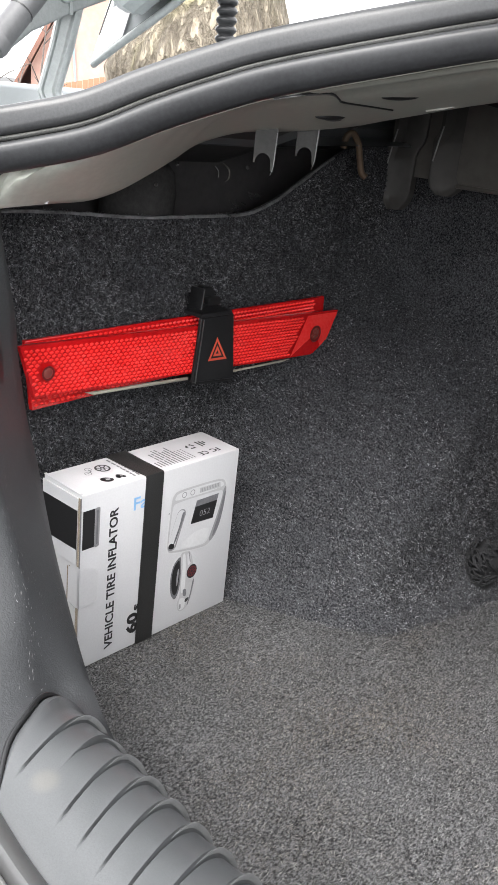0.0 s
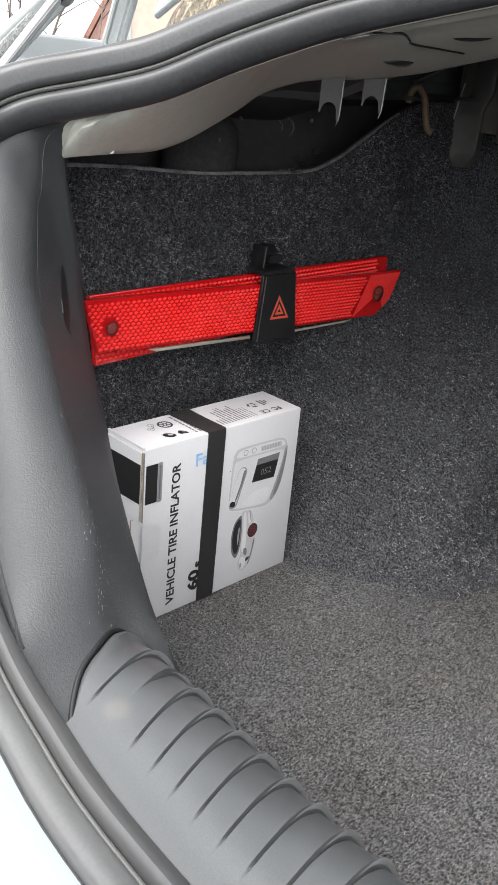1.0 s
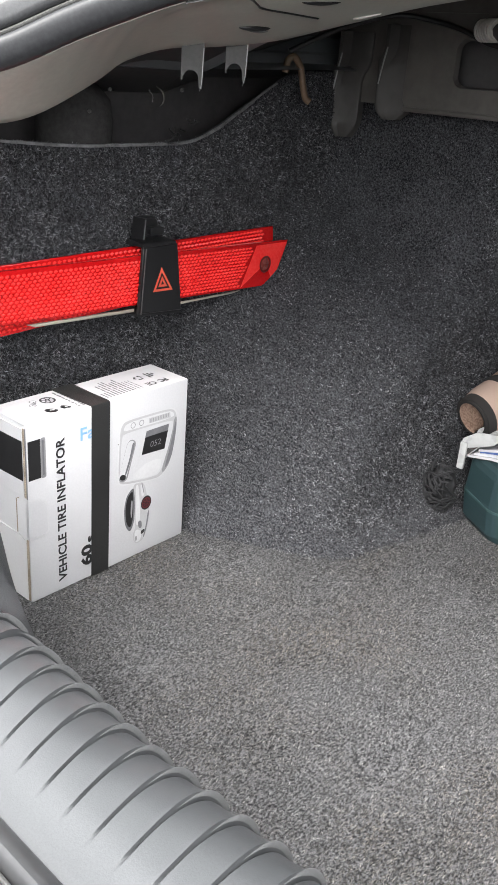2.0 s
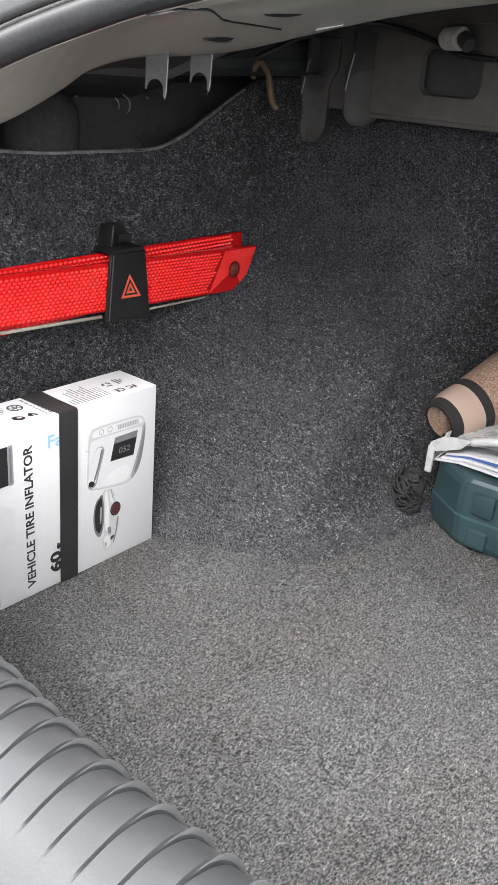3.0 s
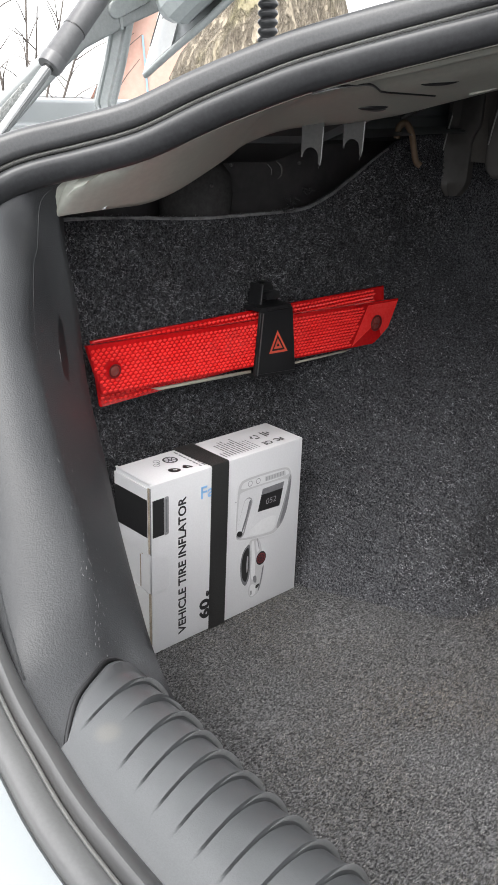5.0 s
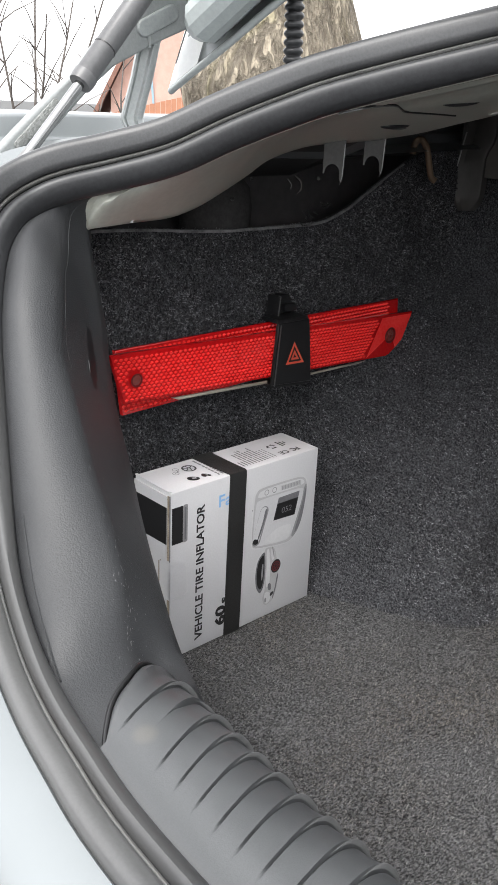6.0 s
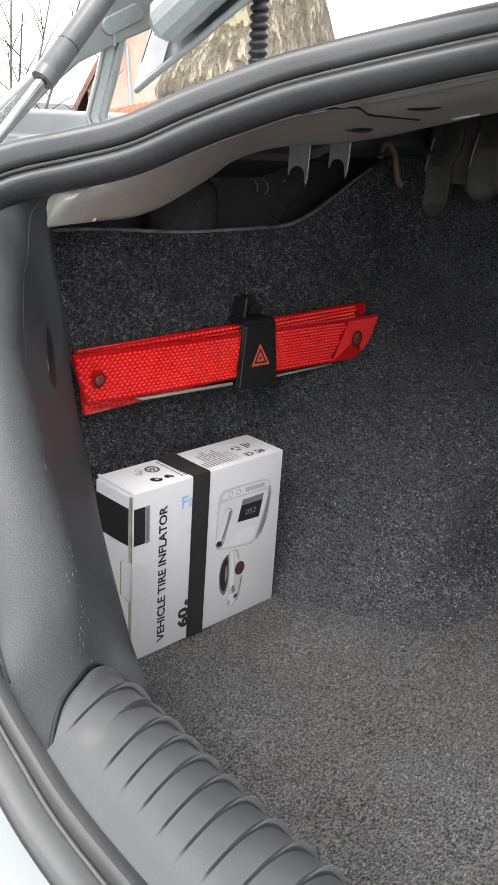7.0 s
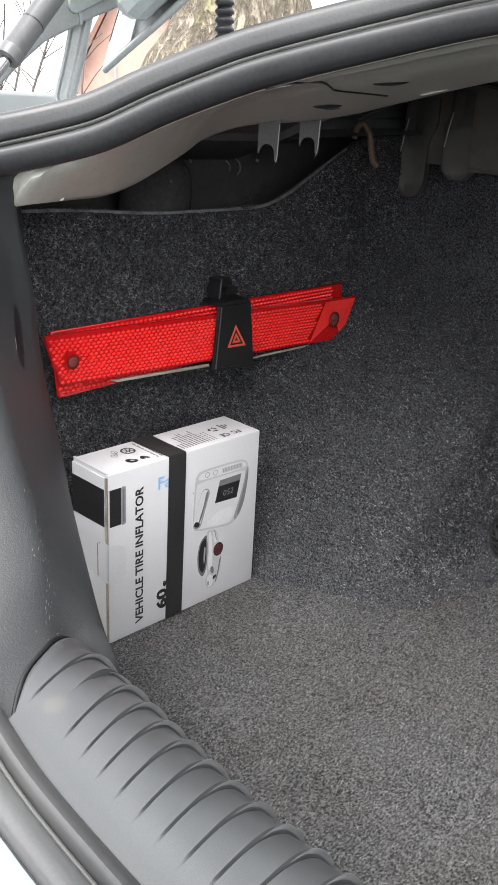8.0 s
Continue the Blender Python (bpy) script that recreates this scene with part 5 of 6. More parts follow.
part("wire", tube(spline([(-0.10, 0.25, 0.53), (-0.06, 0.30, 0.560), (-0.02, 0.35, 0.578), (0.02, 0.37, 0.575), (0.06, 0.375, 0.566), (0.10, 0.375, 0.552), (0.15, 0.38, 0.548)], 6), 0.0032, 8), BLACK, wire)
# dark things in the cavity behind the liner's upper edge
can = thing("inner_bracket", (-0.13, 0.0, 0.43), "dark metal strengthening with bolts behind the liner", "bracket")
part("housing", tube([(-0.185, -0.01, 0.40), (-0.182, -0.008, 0.45), (-0.178, -0.004, 0.475), (-0.175, -0.002, 0.485)], [0.042, 0.042, 0.034, 0.02], 20), FELT_CAN, can)
# Pale arcs paint the highlight of a round cup that isn't built.
part("cup_glint", tube(spline([(-0.080, 0.017, 0.486), (-0.075, 0.022, 0.480), (-0.074, 0.022, 0.472), (-0.0765, 0.019, 0.467)], 4), [0.0002, 0.0004, 0.0007, 0.0010, 0.0011, 0.0011, 0.0011, 0.0011, 0.0010, 0.0008, 0.0005, 0.0003, 0.0002], 8), SHELF_METAL, can)
part("cup_glint", tube(spline([(-0.086, 0.012, 0.482), (-0.083, 0.015, 0.477), (-0.083, 0.015, 0.471)], 4), 0.0003, 6), TAB_METAL, can)
for q in ((-0.112, -0.017, 0.480), (-0.062, 0.036, 0.484), (-0.124, -0.034, 0.458)):
    part("bolt", tube([q, (q[0] + 0.003, q[1] - 0.003, q[2])], [0.0022, 0.0012], 8), TAB_DARK, can)
random.seed(44)
loom = thing("wire_clips", (-0.11, 0.075, 0.43), "dark wire clips and frayed threads behind the liner edge", "wire clips")
for k in range(14):
    c = Vector((-0.122, 0.066, 0.428)).lerp(Vector((-0.098, 0.094, 0.452)), random.random()) + Vector((random.uniform(-0.006, 0.006), random.uniform(-0.006, 0.006), random.uniform(-0.006, 0.004)))
    d = Vector((random.uniform(-1, 1), random.uniform(-1, 1), random.uniform(-0.6, 1))).normalized() * random.uniform(0.002, 0.006)
    bend = Vector((random.uniform(-1, 1), random.uniform(-1, 1), random.uniform(-1, 1))) * 0.003
    part("wire_end", tube(spline([c - d, c + bend, c + d], 4), random.uniform(0.0004, 0.0011), 6), BLACK, loom)
lint = thing("frayed_edge", (-0.11, 0.0, 0.42), "frayed grey felt threads along the liner's cut edge", "threads", kind="stuff")
bm = bmesh.new()
random.seed(8)
for k in range(330):
    y = random.choice((random.uniform(-0.22, 0.16), random.gauss(-0.12, 0.03), random.gauss(0.08, 0.02)))
    z = liner_top(y)
    x = wall_x(y, z) - random.uniform(0.0, 0.006)
    d = Vector((random.uniform(-0.4, 1), random.uniform(-1, 1), random.uniform(-0.2, 0.9))).normalized() * random.uniform(0.002, 0.006)
    s = Vector((random.uniform(-1, 1), random.uniform(-1, 1), 0.4)) * 0.00025
    a, m, e = Vector((x, y, z)), Vector((x, y, z + 0.001)) + d * 0.5, Vector((x, y, z)) + d
    bm.faces.new([bm.verts.new(q) for q in (a - s, a + s, m + s, m - s)])
    bm.faces.new([bm.verts.new(q) for q in (m - s, m + s, e)])
part("threads", bm, FRAY, lint)
edge_roll = thing("liner_edge", (-0.11, 0.0, 0.42), "pale worn cut edge of the felt liner", "liner edge")
part("edge_roll", tube([(wall_x(-0.25 + 0.01 * k, 0.42) - 0.001, -0.25 + 0.01 * k, liner_top(-0.25 + 0.01 * k) + 0.0006 * noise.noise((k * 0.9, 0, 0))) for k in range(52)], 0.0020, 6), FELT_EDGE, edge_roll)
crumb = thing("white_chip", (-0.022, -0.233, 0.455), "small white paint chip on the inner sheet edge", "chip")
part("chip", plate([(0, 0), (0.0075, 0.0022), (0.0055, -0.0012), (0.0030, -0.0016)], lambda a, b, h: Vector((-0.026 + a * 0.7, -0.240 + a * 0.7, 0.4565 + b)) + Vector((0.5, -0.6, 0.1)) * (h + 0.004), 0.001), CARD, crumb, smooth=False)

# ---- things at the front of the floor ----
net = thing("cargo_net", (0.18, 0.275, 0.0), "crumpled black cargo net lying against the wheel housing", "net")
random.seed(3)
for k in range(30):
    a0, h0 = random.uniform(2.6, 6.3), random.uniform(0.10, 0.92)
    turn_by, wave = random.uniform(0.25, 0.60), random.uniform(0.7, 1.5)
    cord = []
    for j in range(9):
        a = a0 + turn_by * math.sin(j * wave + k) + 0.05 * j
        h = min(0.97, max(0.03, h0 + 0.055 * (j - 4) * (1 if k % 2 else 0.35) + 0.05 * math.cos(j * wave * 1.3 + k)))
        wide = 0.35 + 0.65 * math.sin(math.pi * (0.10 + 0.82 * h))
        cord.append((0.180 + 0.0215 * wide * math.cos(a), 0.280 + 0.0215 * wide * math.sin(a) + random.uniform(-0.001, 0.001), 0.002 + 0.074 * h))
    part("strand", tube(spline(cord, 4), random.uniform(0.0010, 0.0017), 6), NET, net)
lump = bmesh.new()
bmesh.ops.create_icosphere(lump, subdivisions=3, radius=1)
for v in lump.verts:
    q = v.co.copy()
    k = 1 + 0.22 * noise.noise(q * 2.2) + 0.1 * noise.noise(q * 6)
    v.co = Vector((0.181 + q.x * 0.0165 * k, 0.283 + q.y * 0.0165 * k, 0.038 + q.z * 0.034 * k))
part("net_core", lump, NET, net)

case = thing("tool_case", (0.35, 0.36, 0.0), "dark green hard plastic tool case lying flat", "case")
CX = [(0.203, 0.298), (0.258, 0.262), (0.52, 0.285), (0.56, 0.33), (0.55, 0.47), (0.50, 0.50), (0.24, 0.48), (0.205, 0.45)]
CM = (0.37, 0.385)


def shell(levels):
    rows = []
    for z, k in levels:
        ring, n = [], len(CX)
        for i, (a, b) in enumerate(CX):
            for j in (i - 1, (i + 1) % n):
                da, db = CX[j][0] - a, CX[j][1] - b
                t = 0.005 / math.hypot(da, db)
                ring.append((CM[0] + (a + da * t - CM[0]) * k, CM[1] + (b + db * t - CM[1]) * k, z))
        rows.append(ring)
    return loft(rows, ring=True, caps=True)


part("lower_shell", shell([(0.001, 0.955), (0.010, 0.985), (0.030, 0.998), (0.038, 1.0), (0.0415, 1.0)]), GREEN, case, smooth=False)
part("upper_shell", shell([(0.0425, 1.0), (0.047, 1.0), (0.054, 0.996), (0.080, 0.988), (0.088, 0.975), (0.092, 0.95)]), GREEN, case, smooth=False)
part("seam_lip", shell([(0.0405, 1.006), (0.0437, 1.006)]), GREEN_EDGE, case, smooth=False)
for x0, x1, z0, z1 in ((0.275, 0.300, 0.008, 0.030), (0.275, 0.302, 0.052, 0.080), (0.312, 0.40, 0.010, 0.034), (0.312, 0.40, 0.050, 0.078)):
    yy = 0.262 + (x0 - 0.258) * 0.088
    part("raised_pad", block(x0, x1, yy - 0.0035, yy + 0.02, z0, z1, 0.002), GREEN, case)
papers = thing("paper_stack", (0.30, 0.34, 0.092), "stacked white papers and a blue-edged booklet on the case", "papers")
for k, (z, m, dx) in enumerate(((0.0945, PAPER, 0.0), (0.0985, PAPER, 0.006), (0.1020, BLUE_PRINT, 0.012), (0.1045, PAPER, 0.010))):
    rows = []
    for i in range(9):
        a = i / 8
        rows.append([(0.206 + dx + a * 0.25, 0.288 + b * 0.14 - 0.01 * a + dx * 0.4, z + t + 0.010 * math.sin(a * 3.0) * (0.3 + 0.2 * k) - 0.006 * smooth01((0.15 - a) / 0.15)) for b, t in ((0, 0), (0, 0.003), (1, 0.003), (1, 0))])
    part("sheet", loft(rows, ring=True, caps=True), m, papers, "blue edge of a booklet" if m is BLUE_PRINT else "", smooth=False)
bag = thing("plastic_cover", (0.25, 0.33, 0.11), "crumpled white plastic cover hanging over the papers", "cover")
rows = []
for i in range(15):
    a = i / 14
    row = []
    for j in range(11):
        b = j / 10
        x = 0.194 + 0.26 * a + 0.006 * b
        y = 0.288 + 0.13 * b + 0.006 * math.sin(7 * a)
        z = 0.112 + 0.028 * smooth01(a * 3) * (0.4 + 0.6 * b) + 0.005 * noise.noise((a * 6, b * 5, 2)) - 0.034 * smooth01((0.12 - a) / 0.12) * smooth01((0.35 - b) / 0.3) + 0.012 * a
        row.append((x, y, z))
    rows.append(row)
bm = loft(rows)
bmesh.ops.solidify(bm, geom=bm.faces[:], thickness=0.0012)
part("film", bm, PLASTIC_BAG, bag)
part("fold", tube(spline([(0.250, 0.288, 0.128), (0.285, 0.286, 0.140), (0.34, 0.288, 0.143), (0.42, 0.29, 0.148)], 5), 0.0055, 10), PLASTIC_BAG, bag)
part("flap", plate([(0.1955, 0.104), (0.2045, 0.101), (0.236, 0.114), (0.250, 0.130), (0.214, 0.125), (0.197, 0.112)], lambda a, b, h: Vector((a, 0.2862 + h + 0.05 * (a - 0.195), b)), 0.002, 0.0006), PLASTIC_BAG, bag)
part("tag", plate(rounded(0.1955, 0.2045, 0.072, 0.108, 0.002), lambda a, b, h: Vector((a, 0.286 + h, b)), 0.004, 0.001), PLASTIC_BAG, bag)
roll = thing("rolled_mat", (0.28, 0.40, 0.10), "rolled tan fleece mat with dark cloth bindings", "mat")
RA, RB = Vector((0.184, 0.330, 0.122)), Vector((0.252, 0.52, 0.182))
ax = (RB - RA).normalized()
sx = ax.cross(Vector((0, 0, 1))).normalized()
sz = sx.cross(ax)


def turn(r0, r1, s0, s1, bulge=0.0, n=28, thick=0.004):
    """A short length of the roll's skin from s0 to s1 along its axis."""
    rows = []
    for s, r in ((s0, r0 - thick), (s0, r0), (s0 * 0.6 + s1 * 0.4, (r0 + r1) / 2 + bulge), (s1, r1), (s1, r1 - thick)):
        p = RA + ax * s
        rows.append([p + sx * (r * math.cos(2 * math.pi * k / n)) + sz * (r * 0.92 * math.sin(2 * math.pi * k / n)) for k in range(n)])
    return loft(rows, ring=True)


# Dark capped disc paints the shade inside the roll's open end.
part("hollow", tube([RA + ax * 0.016, RA + ax * 0.05], 0.028, 20), DARK_BAND, roll, "dark disc painting the shade of the roll's open end")
tongue = []
for s0, fat in ((0.0005, 0.0), (-0.0010, 0.003), (0.004, 0.008), (0.020, 0.010)):
    tongue.append([RA + ax * s0 + sx * ((0.0285 - abs(fat - 0.004)) * math.cos(t) * (1.0 if math.cos(t) < 0 else 0.06)) + sz * ((0.0265 - abs(fat - 0.004)) * 0.92 * math.sin(t)) for t in (2 * math.pi * k / 24 for k in range(24))])
part("fleece_core", loft(tongue, ring=True, caps=True), TAN_FLEECE, roll)
part("binding", turn(0.0300, 0.0320, 0.000, 0.011), DARK_BAND, roll, "dark cloth binding")
part("cloth_band", turn(0.0320, 0.0380, 0.011, 0.042, 0.001), TAN_BAND, roll, "smooth tan cloth band")
part("binding", turn(0.0380, 0.0405, 0.042, 0.055), DARK_BAND, roll, "dark cloth binding")
part("fleece", turn(0.0405, 0.0560, 0.055, 0.22, 0.003), TAN_FLEECE, roll)
part("inner_fold", turn(0.0270, 0.0300, -0.002, 0.004), DARK_BAND, roll)

# ---- outside the opening: strut, hinge, lid, cable hose ----
strut = thing("gas_strut", (-0.07, -0.34, 0.48), "grey gas strut with a bright piston rod holding the trunk lid", "gas strut")
S = [Vector((-0.066, -0.345, 0.472)), Vector((-0.068, -0.306, 0.512)), Vector((-0.072, -0.254, 0.567)), Vector((-0.085, -0.120, 0.712))]
part("rod", tube([S[0], S[2] + (S[3] - S[2]) * 0.02], 0.0046, 14), CHROME, strut, "bright chrome piston rod")
part("ball_socket", tube([S[0] - (S[1] - S[0]) * 0.2, S[0] + (S[1] - S[0]) * 0.3, S[1]], [0.0065, 0.0075, 0.0055], 12), TAB_METAL, strut)
cyl = part("cylinder", tube([S[2] + (S[3] - S[2]) * 0.03, S[2] + (S[3] - S[2]) * 0.035, S[3]], [0.0090, 0.0100, 0.0100], 22), STRUT, strut, "grey painted cylinder")
part("collar", tube([S[2] - (S[3] - S[2]) * 0.01, S[2] + (S[3] - S[2]) * 0.01, S[2] + (S[3] - S[2]) * 0.040], [0.0100, 0.0108, 0.0108], 22), STRUT, strut)
part("ring", tube([S[2] + (S[3] - S[2]) * 0.190, S[2] + (S[3] - S[2]) * 0.196], 0.0104, 22), BLACK, cyl)

hinge = thing("lid_hinge", (-0.10, -0.30, 0.49), "pressed silver-grey steel hinge arm of the trunk lid", "hinge")
ARM = [(-0.338, 0.478), (-0.319, 0.511), (-0.299, 0.529), (-0.279, 0.546), (-0.245, 0.574), (-0.224, 0.596), (-0.190, 0.628), (-0.155, 0.652), (-0.124, 0.650), (-0.117, 0.630), (-0.122, 0.619), (-0.163, 0.602), (-0.181, 0.593), (-0.202, 0.583), (-0.228, 0.563), (-0.253, 0.540), (-0.275, 0.519), (-0.305, 0.493), (-0.325, 0.470)]
arm_at = lambda a, b, h: Vector((-0.098 + h + 0.25 * (a + 0.25) * 0.1, a, b))
part("arm", plate(ARM, arm_at, 0.012, 0.003, 3), ARM_STEEL, hinge)


part("boss", plate(capsule(-0.172, 0.616, -0.142, 0.631, 0.0075), lambda a, b, h: arm_at(a, b, h + 0.003), 0.005, 0.0018, 3), STEEL, hinge)
part("slot", plate(capsule(-0.301, 0.515, -0.264, 0.549, 0.0042), lambda a, b, h: arm_at(a, b, h + 0.0016), 0.003, 0.0012, 2), GALVANISED, hinge, "rough pale embossed slot in the arm")
part("crease", plate([(-0.167, 0.6005), (-0.164, 0.6005), (-0.166, 0.618), (-0.169, 0.618)], lambda a, b, h: arm_at(a, b, h + 0.001), 0.002), STEEL, hinge)
part("bracket", plate([(-0.135, 0.660), (-0.118, 0.632), (-0.105, 0.636), (-0.090, 0.66), (-0.095, 0.69), (-0.13, 0.69)], lambda a, b, h: Vector((-0.086 + h, a, b)), 0.006, 0.002, 2), STEEL, hinge)
part("bolt", tube([(-0.087, -0.106, 0.655), (-0.081, -0.107, 0.655)], 0.006, 6), TAB_METAL, hinge)

post = thing("hinge_post", (-0.115, -0.17, 0.515), "folded light-grey steel post standing in the gutter", "post")
rows = []
PA = Vector((0.68, 0.73, 0)).normalized()
PN = Vector((0.73, -0.68, 0)).normalized()
for z, dx, sp in ((0.500, 0.012, 1.05), (0.518, 0.008, 1.05), (0.5355, 0.0, 1.0), (0.539, -0.001, 1.0), (0.575, 0.009, 1.0), (0.62, 0.019, 1.0)):
    c = Vector((-0.119, -0.170, z)) + PA * dx
    rows.append([c + PA * (s * sp) + PN * d for s, d in ((-0.0100, -0.010), (-0.0100, 0.0), (-0.0080, 0.003), (-0.0060, 0.003), (-0.0045, -0.001), (0.0025, -0.002), (0.0045, 0.002), (0.0065, 0.004), (0.0082, 0.003), (0.0105, 0.0), (0.0105, -0.010))])
part("channel", loft(rows), STEEL, post)

lid = thing("trunk_lid", (0.5, -0.1, 0.58), "open silver trunk lid raised above the opening", "trunk lid")
LIDE = spline([(-0.124, 0.564), (-0.085, 0.583), (-0.04, 0.604), (0.027, 0.637), (0.11, 0.672), (0.25, 0.70), (0.5, 0.71)], 6)
LIDE = LIDE + [np.array((1.0 - q[0], q[1])) for q in LIDE[-2::-1]]
rows = []
for x, z in LIDE:
    rows.append([(x, -0.112, z + 0.002), (x, -0.118, z), (x + (0.010 if x < 0.5 else -0.010), -0.116, z + 0.010), (x + (0.012 if x < 0.5 else -0.012), -0.106, z + 0.06), (x * 0.985 + 0.0075, -0.118, z + 0.16), (x * 0.97 + 0.015, -0.17, z + 0.42), (x * 0.95 + 0.025, -0.30, z + 0.95)])
bm = loft(rows)
bmesh.ops.solidify(bm, geom=bm.faces[:], thickness=-0.0015)
part("outer_skin", bm, PAINT, lid)
part("edge_flange", tube([(x, -0.1200, z + 0.0005) for x, z in LIDE], 0.0034, 10), STEEL, lid)
part("flange_groove", tube([(x + 0.0015, -0.1210, z + 0.0044) for x, z in LIDE], 0.0007, 6), DARK_METAL, lid, "dark folded seam along the flange")
part("inner_frame", tube(spline([(-0.068, -0.132, 0.6185), (-0.064, -0.134, 0.6195), (-0.053, -0.136, 0.6240), (-0.03, -0.136, 0.6360), (0.06, -0.136, 0.680), (0.2, -0.134, 0.72), (0.5, -0.134, 0.73)], 5), [0.003, 0.0060, 0.0085, 0.0100, 0.0110, 0.0125, 0.014, 0.0155, 0.017, 0.0185] + [0.021] * 21, 13), LID_IN, lid, "blue-grey painted inner frame", smooth=False)
# Corner of the lid skin, its skylight put into a white colour.
bm = bmesh.new()
tip, low, high, left_top = [bm.verts.new(q) for q in ((-0.1255, -0.1215, 0.5665), (-0.082, -0.1215, 0.5865), (-0.080, -0.110, 0.622), (-0.122, -0.104, 0.622))]
bm.faces.new((tip, low, high))
bm.faces.new((tip, high, left_top))
bmesh.ops.solidify(bm, geom=bm.faces[:], thickness=-0.001)
part("corner_gusset", bm, SKYLIT_SHEET, lid, "silver lid corner whitened for the sky on it", smooth=False)
part("gusset_crease", tube(spline([(-0.1135, -0.1215, 0.590), (-0.1160, -0.118, 0.594), (-0.1150, -0.114, 0.606), (-0.1120, -0.108, 0.626)], 4), 0.0007, 6), TAB_DARK, lid)
part("frame_web", loft([[(x, -0.122, z + 0.013), (x, -0.128, z + 0.05), (x, -0.165, z + 0.30)] for x, z in LIDE[9:-9]]), LID_IN, lid)

hose = thing("cable_hose", (0.02, -0.094, 0.57), "black corrugated rubber hose for the lid's cables", "hose")
path, radii = [], []
axis = spline([(0.020, -0.092, 0.555), (0.020, -0.094, 0.585), (0.0195, -0.0945, 0.62), (0.018, -0.094, 0.66), (0.015, -0.09, 0.72)], 40)
for i, q in enumerate(axis):
    path.append(tuple(q))
    s = (q[2] - 0.555) / 0.0070
    radii.append(0.0058 + 0.0030 * abs(math.sin(math.pi * s)) ** 0.8)
part("bellows", tube(path, radii, 18), BLACK, hose)

# ---- beyond the car ----
tree = thing("tree", (-1.55, 1.43, -0.62), "thick tree trunk with rough pale bark and moss", "tree")
rows = []
for i in range(60):
    z = -0.62 + 4.2 * (i / 59) ** 1.25
    row = []
    for k in range(72):
        a = 2 * math.pi * k / 72
        q = Vector((math.cos(a), math.sin(a), 0))
        r = 0.150 + 0.085 * smooth01((1.0 - z) / 0.36) + 0.10 * math.exp(-(z + 0.62) / 0.25) + 0.045 * math.exp(-((z - 0.60) / 0.12) ** 2) * (1 + 0.8 * math.cos(a + 2.5))
        fur = abs(noise.noise((q.x * 5.5, q.y * 5.5, z * 1.3)))
        r += 0.030 * fur + 0.014 * noise.noise((q.x * 14, q.y * 14, z * 4)) + 0.03 * noise.noise((q.x * 1.5, q.y * 1.5, z * 1.1))
        row.append((-1.55 + r * q.x, 1.43 + r * q.y, z))
    rows.append(row)
part("trunk", loft(rows, ring=True), BARK, tree)
random.seed(12)
for k in range(5):
    a = 1.3 * k + 0.4
    base = Vector((-1.55, 1.43, 2.2 + 0.25 * k))
    d = Vector((math.cos(a), math.sin(a), 0.9))
    pts = [base + d * s + Vector((0.05 * math.sin(3 * s + k), 0.05 * math.cos(2 * s), 0)) for s in (0, 0.4, 0.9, 1.5, 2.2)]
    part("limb", tube(pts, [0.10, 0.08, 0.055, 0.035, 0.015], 9), BARK, tree)


def shrub(base, n, tall, seed):
    random.seed(seed)
    ob = thing("bare_shrub", base, "leafless shrub with thin upright twigs", "shrub", "bare shrubs")
    for k in range(n):
        a = random.uniform(0, 6.28)
        lean = Vector((math.cos(a), math.sin(a), 0)) * random.uniform(0.1, 0.45)
        h = tall * random.uniform(0.7, 1.1)
        pts = [Vector(base) + lean * t * h + Vector((0.05 * noise.noise((k, t * 3, seed)), 0.05 * noise.noise((t * 3, k, seed)), h * t)) for t in (0, 0.25, 0.5, 0.75, 1.0)]
        bm = tube(pts, [0.020, 0.016, 0.012, 0.009, 0.0055], 6)
        for j in range(11):
            t = random.uniform(0.30, 0.98)
            i = min(3, int(t * 4))
            p = pts[i].lerp(pts[i + 1], t * 4 - i)
            b = random.uniform(0, 6.28)
            d = Vector((math.cos(b) * 0.6, math.sin(b) * 0.6, random.uniform(0.3, 1.0))).normalized() * random.uniform(0.15, 0.5)
            tube([p, p + d * 0.5 + Vector((0, 0, 0.02)), p + d], [0.0062, 0.0048, 0.0028], 5, bm)
        part("branch", bm, TWIG, ob)
    return ob


shrub((-6.9, 3.4, -0.62), 5, 2.4, 21)
shrub((-6.3, 2.75, -0.62), 5, 2.4, 22)
shrub((-6.9, 4.3, -0.62), 2, 1.6, 25)

house = thing("house", (-28, 22, -0.62), "pink rendered house with a brown tiled gable roof", "house")
HV = Vector((-0.805, 0.593, 0)).normalized()
HR = Vector((0.593, 0.805, 0)).normalized()
HC = Vector((0.6, -0.67, 0)) + HV * 34


def on_house(a, b, h):
    q = HC + HR * a - HV * h
    return Vector((q.x, q.y, -0.62 + b))


part("wall", plate([(-1.75, 0), (2.6, 0), (2.6, 2.9), (0.25, 5.4), (-1.75, 1.6)], on_house, 8.0), PINK_WALL, house, smooth=False)
for a0, b0, a1, b1 in ((-2.35, 0.55, 0.25, 5.45), (0.25, 5.45, 3.2, 2.45)):
    part("roof", plate([(a0, b0), (a1, b1), (a1, b1 + 0.32), (a0, b0 + 0.32)], lambda a, b, h: on_house(a, b, h + 0.5), 9.0), ROOF, house, smooth=False)
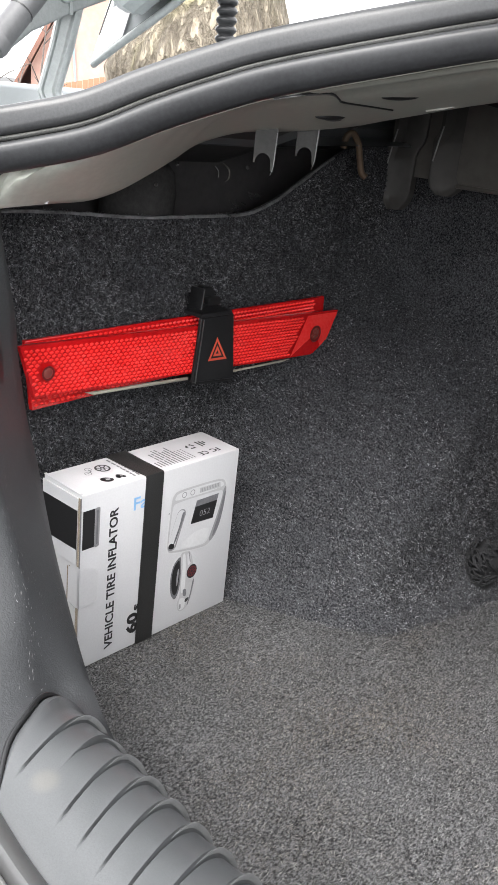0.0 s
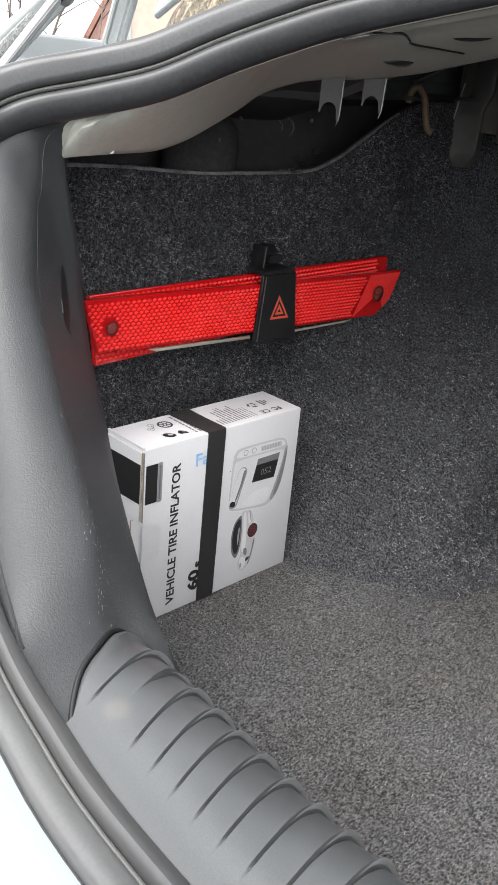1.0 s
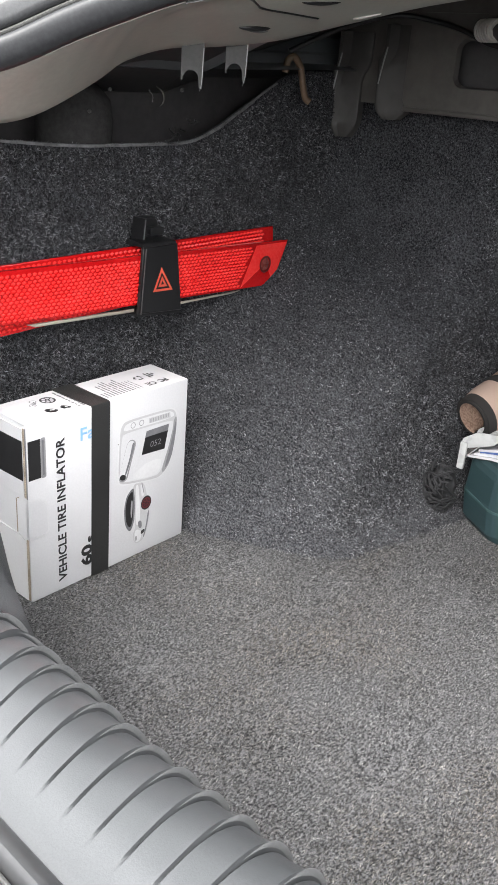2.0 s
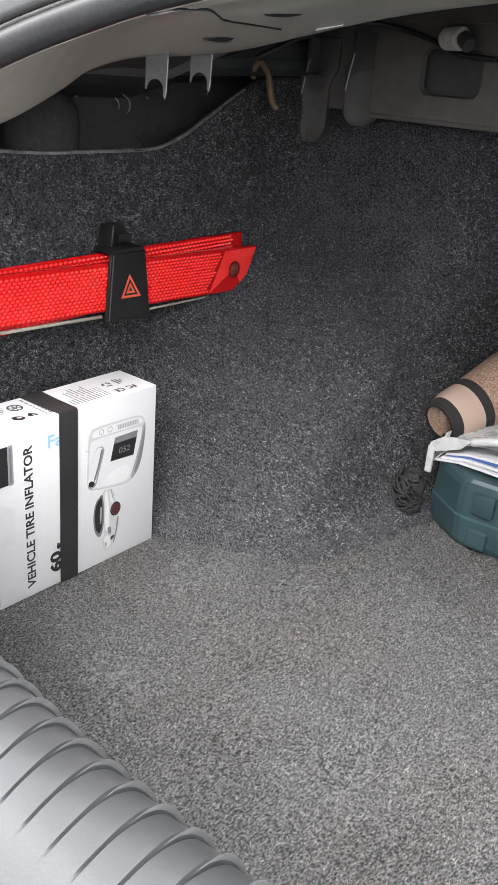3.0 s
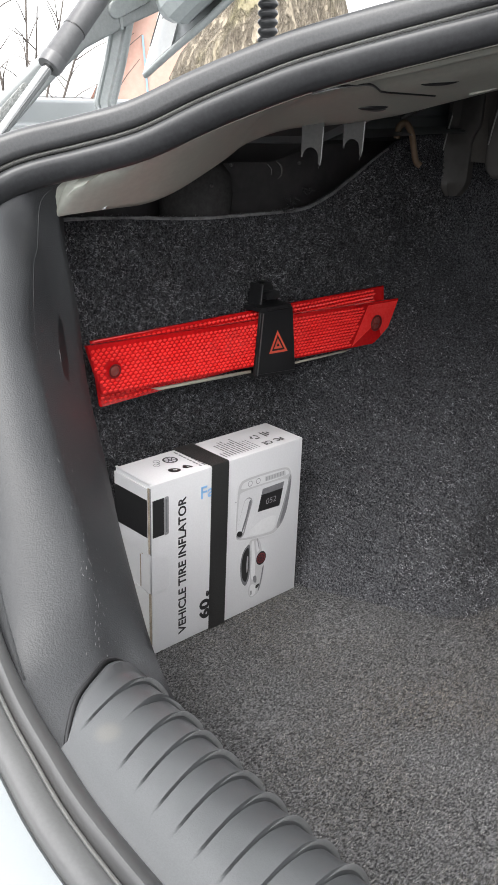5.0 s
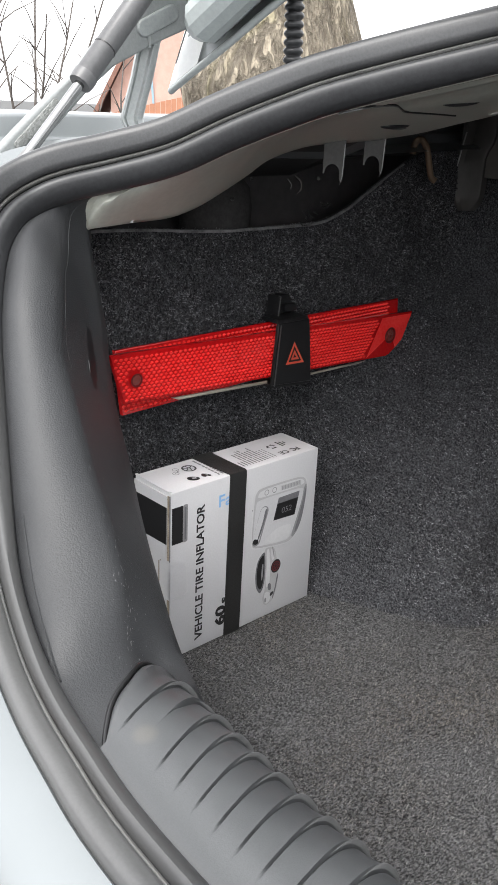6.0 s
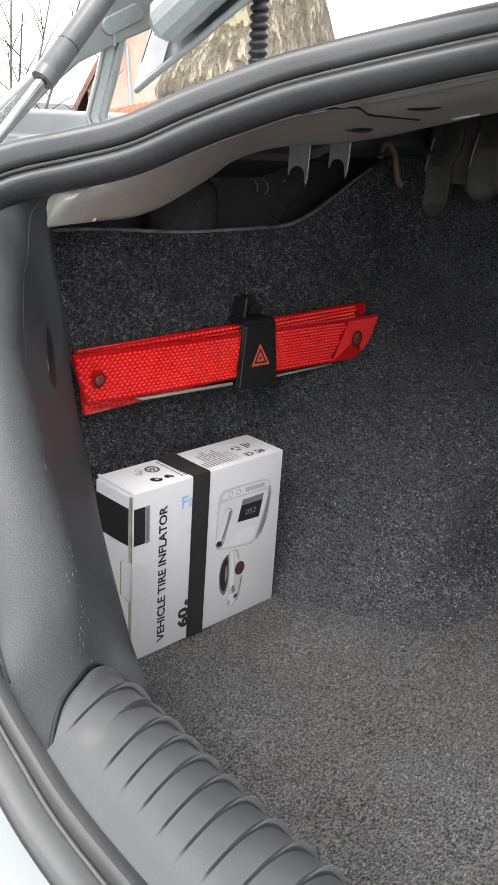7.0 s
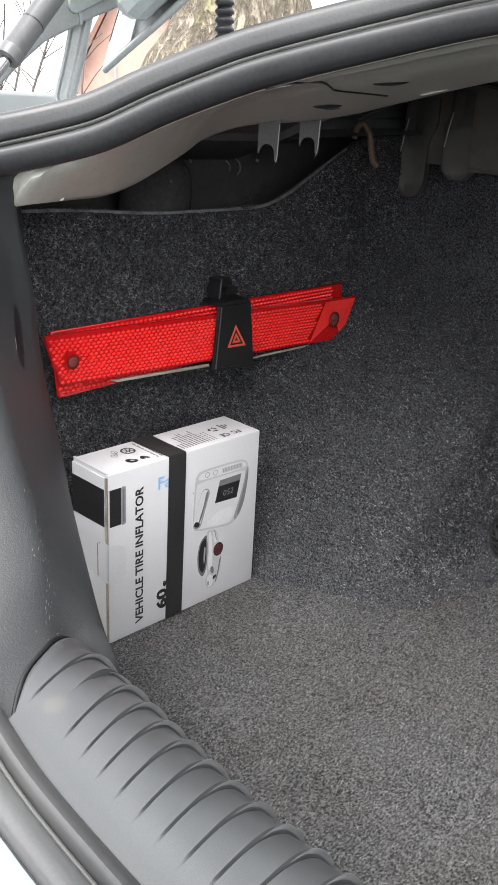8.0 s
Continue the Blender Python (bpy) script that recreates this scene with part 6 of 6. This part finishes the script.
part("drainpipe", plate([(-0.22, 1.0), (-0.15, 1.0), (-0.33, 3.2), (-0.40, 3.2)], lambda a, b, h: on_house(a, b, h + 0.12), 0.1), PIPE_BLUE, house, smooth=False)
fence = thing("fence", (-22, 17, -0.62), "orange corrugated metal fence", "fence")
for k in range(34):
    a = -1.75 + 0.15 * k
    t = 0.80 + 0.25 * (a + 1.75)
    part("sheet_panel", plate([(a, 0), (a + 0.138, 0), (a + 0.138, t + 0.02), (a, t)], lambda p, b, h: on_house(p, b, h + 8 + (0.03 if k % 2 else 0)), 0.05), ORANGE, fence, smooth=False)

rows = [[(x, y, -0.62) for x in (-400, -20, -4, 0, 4, 20, 400)] for y in (-400, -20, -4, 0, 4, 20, 400)]
solid("ground", loft(rows), ASPHALT, "grey asphalt ground round the car", "ground", kind="structure")

# ---- loose felt fibres lying on the carpet ----
def fibres(name, count, sample, seed, length, label, material, lie=(0.0, 9.0), thick=1.0):
    """Short curved strands strewn over a surface: sample(rng) gives points and two tangents."""
    rng = np.random.default_rng(seed)
    p, u, v, nrm = sample(rng, count)
    ang = rng.normal(lie[0], lie[1], count)[:, None]
    d = u * np.cos(ang) + v * np.sin(ang)
    side = u * -np.sin(ang) + v * np.cos(ang)
    ln = (length * rng.uniform(0.5, 1.3, count))[:, None]
    w = rng.uniform(0.00016, 0.00034, count)[:, None] * thick
    h = rng.uniform(0.0006, 0.0022, count)[:, None]
    bend = side * rng.uniform(-0.35, 0.35, count)[:, None] * ln
    a = p - d * ln * 0.5 - nrm * 0.0003
    m = p + bend * 0.5 + nrm * h
    e = p + d * ln * 0.5 + nrm * h * rng.uniform(-0.2, 1.0, count)[:, None]
    verts = np.stack([a - side * w, a + side * w, m - side * w, m + side * w, e], 1).reshape(-1, 3)
    k = np.arange(count)[:, None] * 5
    quads = np.concatenate([k, k + 1, k + 3, k + 2], 1)
    tris = np.concatenate([k + 2, k + 3, k + 4], 1)
    me = bpy.data.meshes.new(name)
    me.from_pydata(verts.tolist(), [], quads.tolist() + tris.tolist())
    me.materials.append(material)
    return tagged(new(name, me), label, "carpet fibres", kind="stuff")


def on_floor_area(rng, n):
    p = np.stack([rng.uniform(-0.08, 0.75, n), rng.uniform(-0.42, 0.34, n), np.full(n, 0.0005)], 1)
    one = np.ones((n, 1))
    return p, one * (1, 0, 0), one * (0, 1, 0), one * (0, 0, 1)


def on_wall_area(rng, n):
    y = rng.uniform(-0.30, 0.60, n)
    z = rng.uniform(0.0, 1.0, n) * (np.array([liner_top(a) for a in y]) - 0.004)
    p, u, v, w = [], [], [], []
    for a, b in zip(y, z):
        x = wall_x(a, b)
        t1 = Vector(((wall_x(a + 0.004, b) - x) / 0.004, 1, 0)).normalized()
        t2 = Vector(((wall_x(a, b + 0.004) - x) / 0.004, 0, 1)).normalized()
        n1 = t1.cross(t2).normalized()
        n1 = -n1 if n1.x < 0 else n1
        p.append((x, a, b)), u.append(t1), v.append(t2), w.append(n1)
    return np.array(p), np.array(u), np.array(v), np.array(w)


fibres("floor_fibres", 230000, on_floor_area, 1, 0.0026, "grey felt fibres of the trunk floor carpet", FIBRE_FLOOR, (0.75, 0.55))
fibres("wall_fibres", 165000, on_wall_area, 2, 0.0036, "charcoal felt fibres of the side liner", FIBRE_WALL, thick=1.45)
